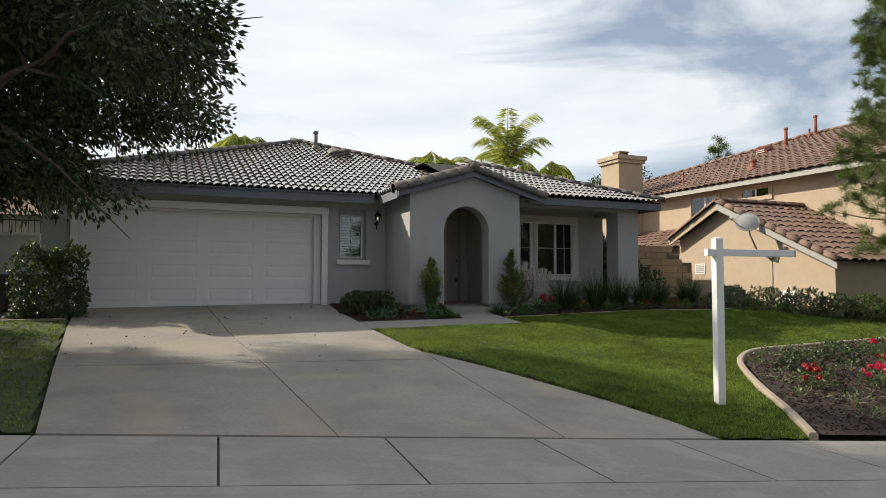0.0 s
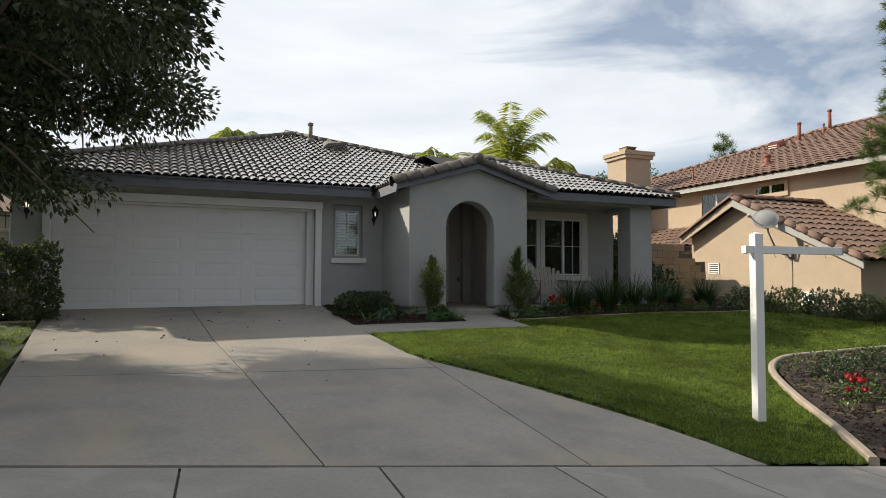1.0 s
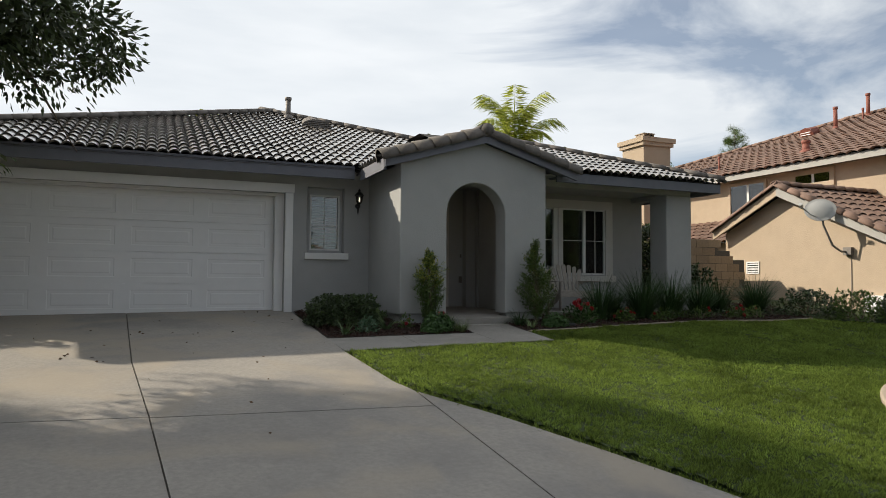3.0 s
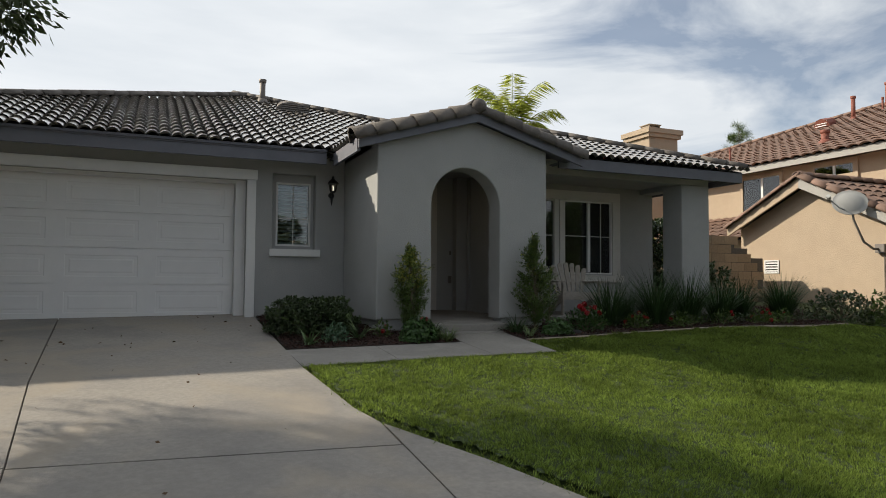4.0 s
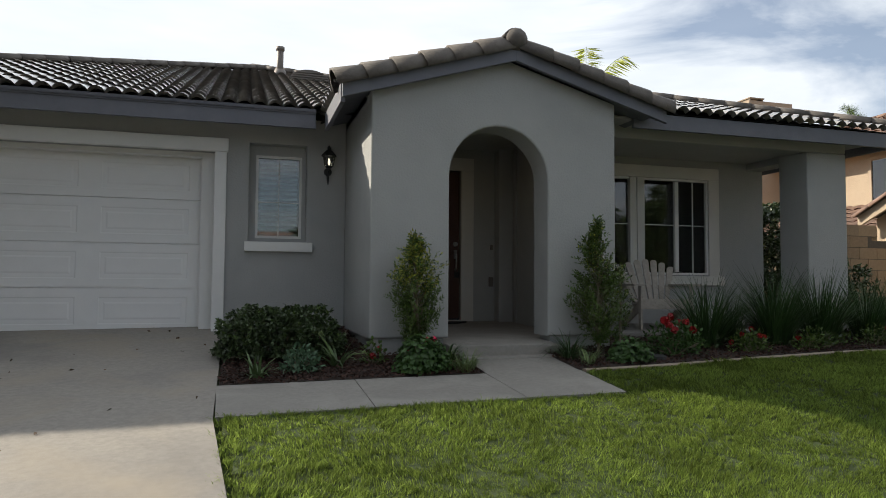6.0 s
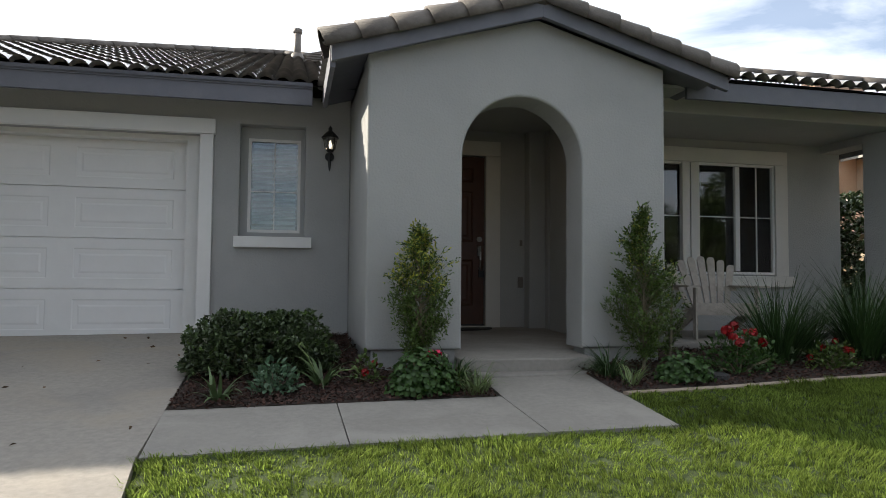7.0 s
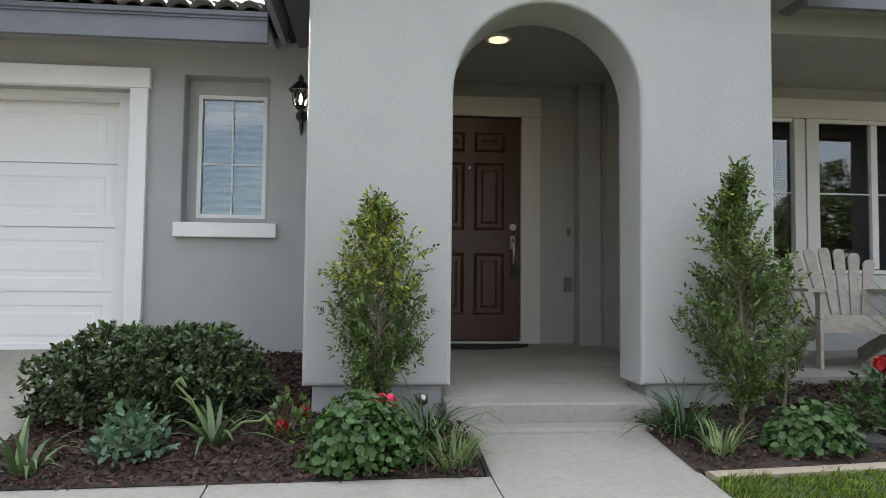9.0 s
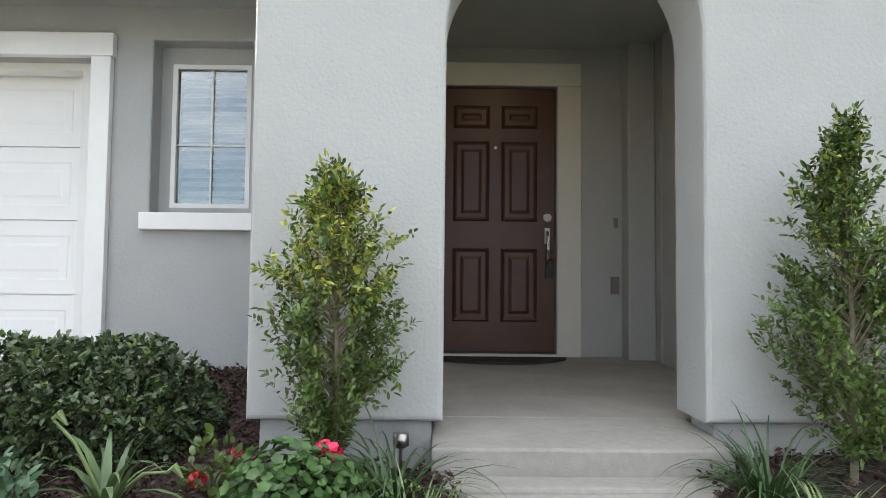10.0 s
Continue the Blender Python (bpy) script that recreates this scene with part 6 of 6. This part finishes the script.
clump("dark_tuft", pos(8.16, 13.8), 110, 0.42, 0.011, M_STRAP, 105, "dark arching grassy tuft beside the walk", 0.09, 1.9)
clump("strap_plant", pos(8.2, 13.5), 34, 0.25, 0.014, M_STRAPPALE, 106, "pale upright strap plant beside the walk", 0.05, 0.85)
for i, (x, y, h, n) in enumerate([(9.98, 14.1, 0.85, 380), (10.85, 14.05, 0.95, 480), (11.5, 14.05, 0.9, 450), (12.3, 14.15, 0.8, 380), (13.7, 14.1, 0.85, 560), (13.0, 14.4, 0.75, 360), (10.4, 14.3, 0.6, 200)]):
    clump("ornamental_grass", pos(x, y), n, h, 0.011, M_STRAP, 110 + i, "tall arching ornamental grass before the porch", 0.14, 0.75, "ornamental grass")


def flower_bush(name, at, radii, leaves, leaf, flowers, mat, petal, seed, label, round_leaf=True, head=1.0):
    rng = np.random.default_rng(seed)
    t = thing(name, label, "flowering plant", at)
    d = rng.normal(size=(leaves, 3))
    d[:, 2] = np.abs(d[:, 2]) + 0.05
    d = unit(d)
    p = np.array(at) + d * (rng.random((leaves, 1)) ** 0.45) * np.array(radii)
    if round_leaf:
        me = disc_mesh("leaves", rng, p, d + np.array([0, -0.2, 0.35]), leaf, mat, 10, 0.5)
    else:
        me = oval_mesh("leaves", rng, p, d + np.array([0, 0, 0.3]), leaf, leaf * 0.5, mat, 0.6)
    part("leaves", me, mat, t)
    for i in range(flowers):
        a = unit(np.array([rng.normal(), rng.normal() - 0.4, abs(rng.normal()) + 0.7]))
        c = np.array(at) + a * np.array(radii) * rng.uniform(0.95, 1.12)
        n = 16
        q = unit(rng.normal(size=(n, 3)))
        part("flower", disc_mesh("flower", rng, c + q * 0.018 * head, q, 0.017 * head, petal, 5, 0.3), petal, t, "bright flower head")
    sh = Shape()
    for i in range(10):
        e = Vector(p[i])
        sh.tube([Vector(at) + Vector((0, 0, -0.03)), Vector(at).lerp(e, 0.5), e], [0.008, 0.006, 0.003], 5)
    part("branching", sh, M_STEM, t)
    return t


flower_bush("geranium", pos(6.56, 13.47), (0.27, 0.17, 0.33), 1300, 0.021, 3, M_GERLEAF, M_PINK, 121, "round-leaved geranium with pink flowers at the walk")
flower_bush("geranium", pos(8.66, 13.52), (0.25, 0.17, 0.24), 850, 0.02, 0, M_GERLEAF, M_PINK, 122, "round-leaved green geranium without flowers")
flower_bush("spurge", pos(5.53, 13.65), (0.17, 0.13, 0.22), 260, 0.06, 0, M_BLUELEAF, M_RED, 123, "blue-green leafy clump in mulch", False)
flower_bush("small_rose", pos(6.2, 13.87), (0.12, 0.1, 0.24), 120, 0.05, 2, M_SHRUB, M_RED, 124, "small leafy plant with a red flower", False)
flower_bush("ground_cover", pos(6.78, 13.62), (0.3, 0.14, 0.16), 420, 0.03, 0, M_SHRUB, M_RED, 125, "low mixed green leaves under the shrub", False)
flower_bush("red_flower_bush", pos(9.3, 13.75), (0.42, 0.24, 0.36), 800, 0.05, 12, M_GERLEAF, M_RED, 126, "leafy bush covered in red flowers by the porch", False, 1.25)
for i, (x, y, n) in enumerate([(10.25, 13.75, 5), (11.1, 13.75, 1), (12.0, 13.8, 2), (12.8, 13.75, 5), (13.2, 13.7, 1)]):
    flower_bush("red_flower_bush", pos(x, y), (0.26, 0.16, 0.24), 260, 0.045, n, M_SHRUB, M_RED, 130 + i, "low leafy plant with a few red flowers", False)
for i, (x, y, s, n) in enumerate([(10.35, 7.75, 0.34, 9), (11.5, 7.55, 0.36, 14), (12.3, 7.95, 0.4, 16), (13.2, 7.3, 0.45, 12), (11.3, 6.7, 0.3, 3), (12.6, 6.2, 0.35, 3), (14.2, 8.6, 0.45, 10), (13.5, 9.0, 0.4, 4)]):
    flower_bush("rose_bush", pos(x, y, 0.06), (s, s, s * 0.85), int(420 * s / 0.35), 0.05, n, M_GERLEAF if i % 2 else M_SHRUB, M_PINK if i % 2 else M_RED, 140 + i, "low rose bush with red flowers in mulch", False, 1.5)
for i, (x, y) in enumerate([(10.9, 8.5), (12.3, 8.9)]):
    bush("dark_bush", pos(x, y, 0.06), (0.36, 0.3, 0.3), 1300, 0.05, M_BUSH, 160 + i, "small dark round bush in the corner bed")
rng = np.random.default_rng(169)
for i in range(14):
    x = 9.7 + 0.31 * i + rng.uniform(-0.1, 0.1)
    y = 13.72 + rng.uniform(-0.05, 0.5)
    flower_bush("low_plant", pos(x, y), (0.22, 0.17, 0.17), 130, 0.05, 0, M_BUSH if i % 2 else M_SHRUB, M_RED, 300 + i, "low dark leafy plant in the porch bed", False)
rng = np.random.default_rng(170)
for i, (x, y) in enumerate([(9.9, 8.0), (9.5, 7.3), (10.5, 8.9), (11.2, 9.35), (12.0, 9.45), (12.9, 9.55), (13.9, 9.6), (10.1, 7.0), (9.6, 6.4), (10.8, 6.1), (11.8, 8.3), (15.0, 9.4)]):
    flower_bush("sprawling_plant", pos(x, y, 0.06), (0.36, 0.3, 0.22), 90, 0.05, 0, M_SHRUB, M_RED, 171 + i, "sparse sprawling plant at the bed's edge", False)

# ---- sign post ----
PB = Vector((8.0, 7.29, gz(8.0, 7.29)))
post = thing("sign_post", "white square real-estate sign post with an empty arm", "sign post", tuple(PB))
pm = Matrix.Translation(PB) @ Matrix.Rotation(radians(-9), 4, "Z")


def placed(shape, m):
    shape.v = [tuple(m @ Vector(v)) for v in shape.v]
    return shape


part("post", placed(Shape().box(-0.055, 0.055, -0.055, 0.055, -0.1, 2.17), pm), M_WHITE, post, soft=0.006)
part("post_cap", placed(Shape().add([(-0.058, -0.058, 2.172), (0.058, -0.058, 2.172), (0.058, 0.058, 2.172), (-0.058, 0.058, 2.172), (0, 0, 2.2)], [(3, 2, 1, 0), (0, 1, 4), (1, 2, 4), (2, 3, 4), (3, 0, 4)]), pm), M_WHITE, post)
part("arm", placed(Shape().box(-0.17, -0.057, -0.04, 0.04, 1.945, 2.035).box(0.057, 1.16, -0.04, 0.04, 1.945, 2.035), pm), M_WHITE, post, "white hanging arm", soft=0.005)
part("arm_cap", placed(Shape().box(1.161, 1.175, -0.044, 0.044, 1.941, 2.039), pm), M_DISH, post, "grey end cap")
for dx in (0.25, 0.95):
    part("hook", placed(Shape().tube([(dx, 0, 1.945), (dx, 0, 1.92), (dx + 0.012, 0, 1.905), (dx + 0.02, 0, 1.92)], 0.003, 5), pm), M_PIPE, post)


# ---- porch chair ----
def plank(a, b, w, t, up):
    return Shape().beam(a, b, w, t, up)


CB = Vector((10.12, 15.2, FL))
chair = thing("porch_chair", "weathered grey-brown slatted wooden garden chair on the porch", "chair", tuple(CB))
cm = Matrix.Translation(CB) @ Matrix.Rotation(radians(-14), 4, "Z")
for k in range(7):
    q = k - 3
    top = 0.90 - 0.011 * q * q
    rows, sh = [(0.0, 0.024), (0.5, 0.034), (0.93, 0.043), (0.98, 0.036), (1.0, 0.02)], Shape()
    for f, h in rows:
        cx, cy, cz = q * (0.066 + 0.05 * f), 0.30 + 0.25 * f, 0.30 + (top - 0.30) * f
        sh.v += [(cx - h, cy, cz), (cx + h, cy, cz), (cx + h, cy + 0.018, cz - 0.007), (cx - h, cy + 0.018, cz - 0.007)]
    sh.f += [(0, 3, 2, 1), (16, 17, 18, 19)] + [(4 * r + e, 4 * r + (e + 1) % 4, 4 * r + 4 + (e + 1) % 4, 4 * r + 4 + e) for r in range(4) for e in range(4)]
    part("back_slat", placed(sh, cm), M_CHAIR, chair)
for k in range(5):
    part("seat_slat", placed(plank((-0.30, -0.18 + 0.105 * k, 0.37 - 0.022 * k), (0.30, -0.18 + 0.105 * k, 0.37 - 0.022 * k), 0.088, 0.02, (0, 0, 1)), cm), M_CHAIR, chair)
part("front_apron", placed(plank((-0.31, -0.245, 0.31), (0.31, -0.245, 0.31), 0.02, 0.11, (0, 0, 1)), cm), M_CHAIR, chair)
for s in (-1, 1):
    part("front_leg", placed(plank((s * 0.32, -0.22, 0.0), (s * 0.32, -0.22, 0.54), 0.022, 0.09, (0, 1, 0)), cm), M_CHAIR, chair)
    part("rear_leg", placed(plank((s * 0.29, -0.20, 0.32), (s * 0.29, 0.62, 0.02), 0.022, 0.11, (0, 0, 1)), cm), M_CHAIR, chair)
    part("arm_rest", placed(plank((s * 0.36, -0.30, 0.555), (s * 0.33, 0.46, 0.555), 0.12, 0.022, (0, 0, 1)), cm), M_CHAIR, chair)
part("back_rail", placed(plank((-0.36, 0.44, 0.53), (0.36, 0.44, 0.53), 0.03, 0.05, (0, 0, 1)), cm), M_CHAIR, chair)
part("back_rail", placed(plank((-0.24, 0.33, 0.31), (0.24, 0.33, 0.31), 0.03, 0.06, (0, 0, 1)), cm), M_CHAIR, chair)

# ---- small things ----
light = thing("path_light", "small metal garden light beside the porch wall", "garden light", pos(6.86, 14.1))
part("stake", Shape().tube([(6.86, 14.1, 0.85), (6.86, 14.1, 1.04)], 0.008, 6), M_NICKEL, light)
part("head", Shape().tube([(6.86, 14.1, 1.02), (6.86, 14.1, 1.03), (6.86, 14.1, 1.075), (6.86, 14.1, 1.08)], [0.02, 0.032, 0.032, 0.012], 10), M_NICKEL, light, smooth=True)
tagged(setting("valve_cover", Shape().tube([(8.98, 13.6, gz(9, 13.6) + 0.02), (8.98, 13.6, gz(9, 13.6) + 0.06), (8.98, 13.6, gz(9, 13.6) + 0.075)], [0.13, 0.12, 0.08], 12), M_RUBBER, kind="thing"), "low round dark plastic cover in the mulch", "valve cover")
rng = np.random.default_rng(200)
p = np.column_stack([rng.uniform(-0.1, 4.8, 60), 9 + 7 * rng.beta(2.0, 1.3, 60)])
base = np.column_stack([p, ground_z(p[:, 0], p[:, 1]) + 0.036])
a = rng.uniform(0, 6.283, 60)
tagged(new("fallen_leaves", leaf_mesh("fallen_leaves", rng, base, np.column_stack([np.cos(a), np.sin(a), 0.12 + 0 * a]), 0.045, 0.028, M_DRYLEAF, 0.0, 0.1)), "scattered dry brown leaves on the driveway", "leaves", "", "stuff")
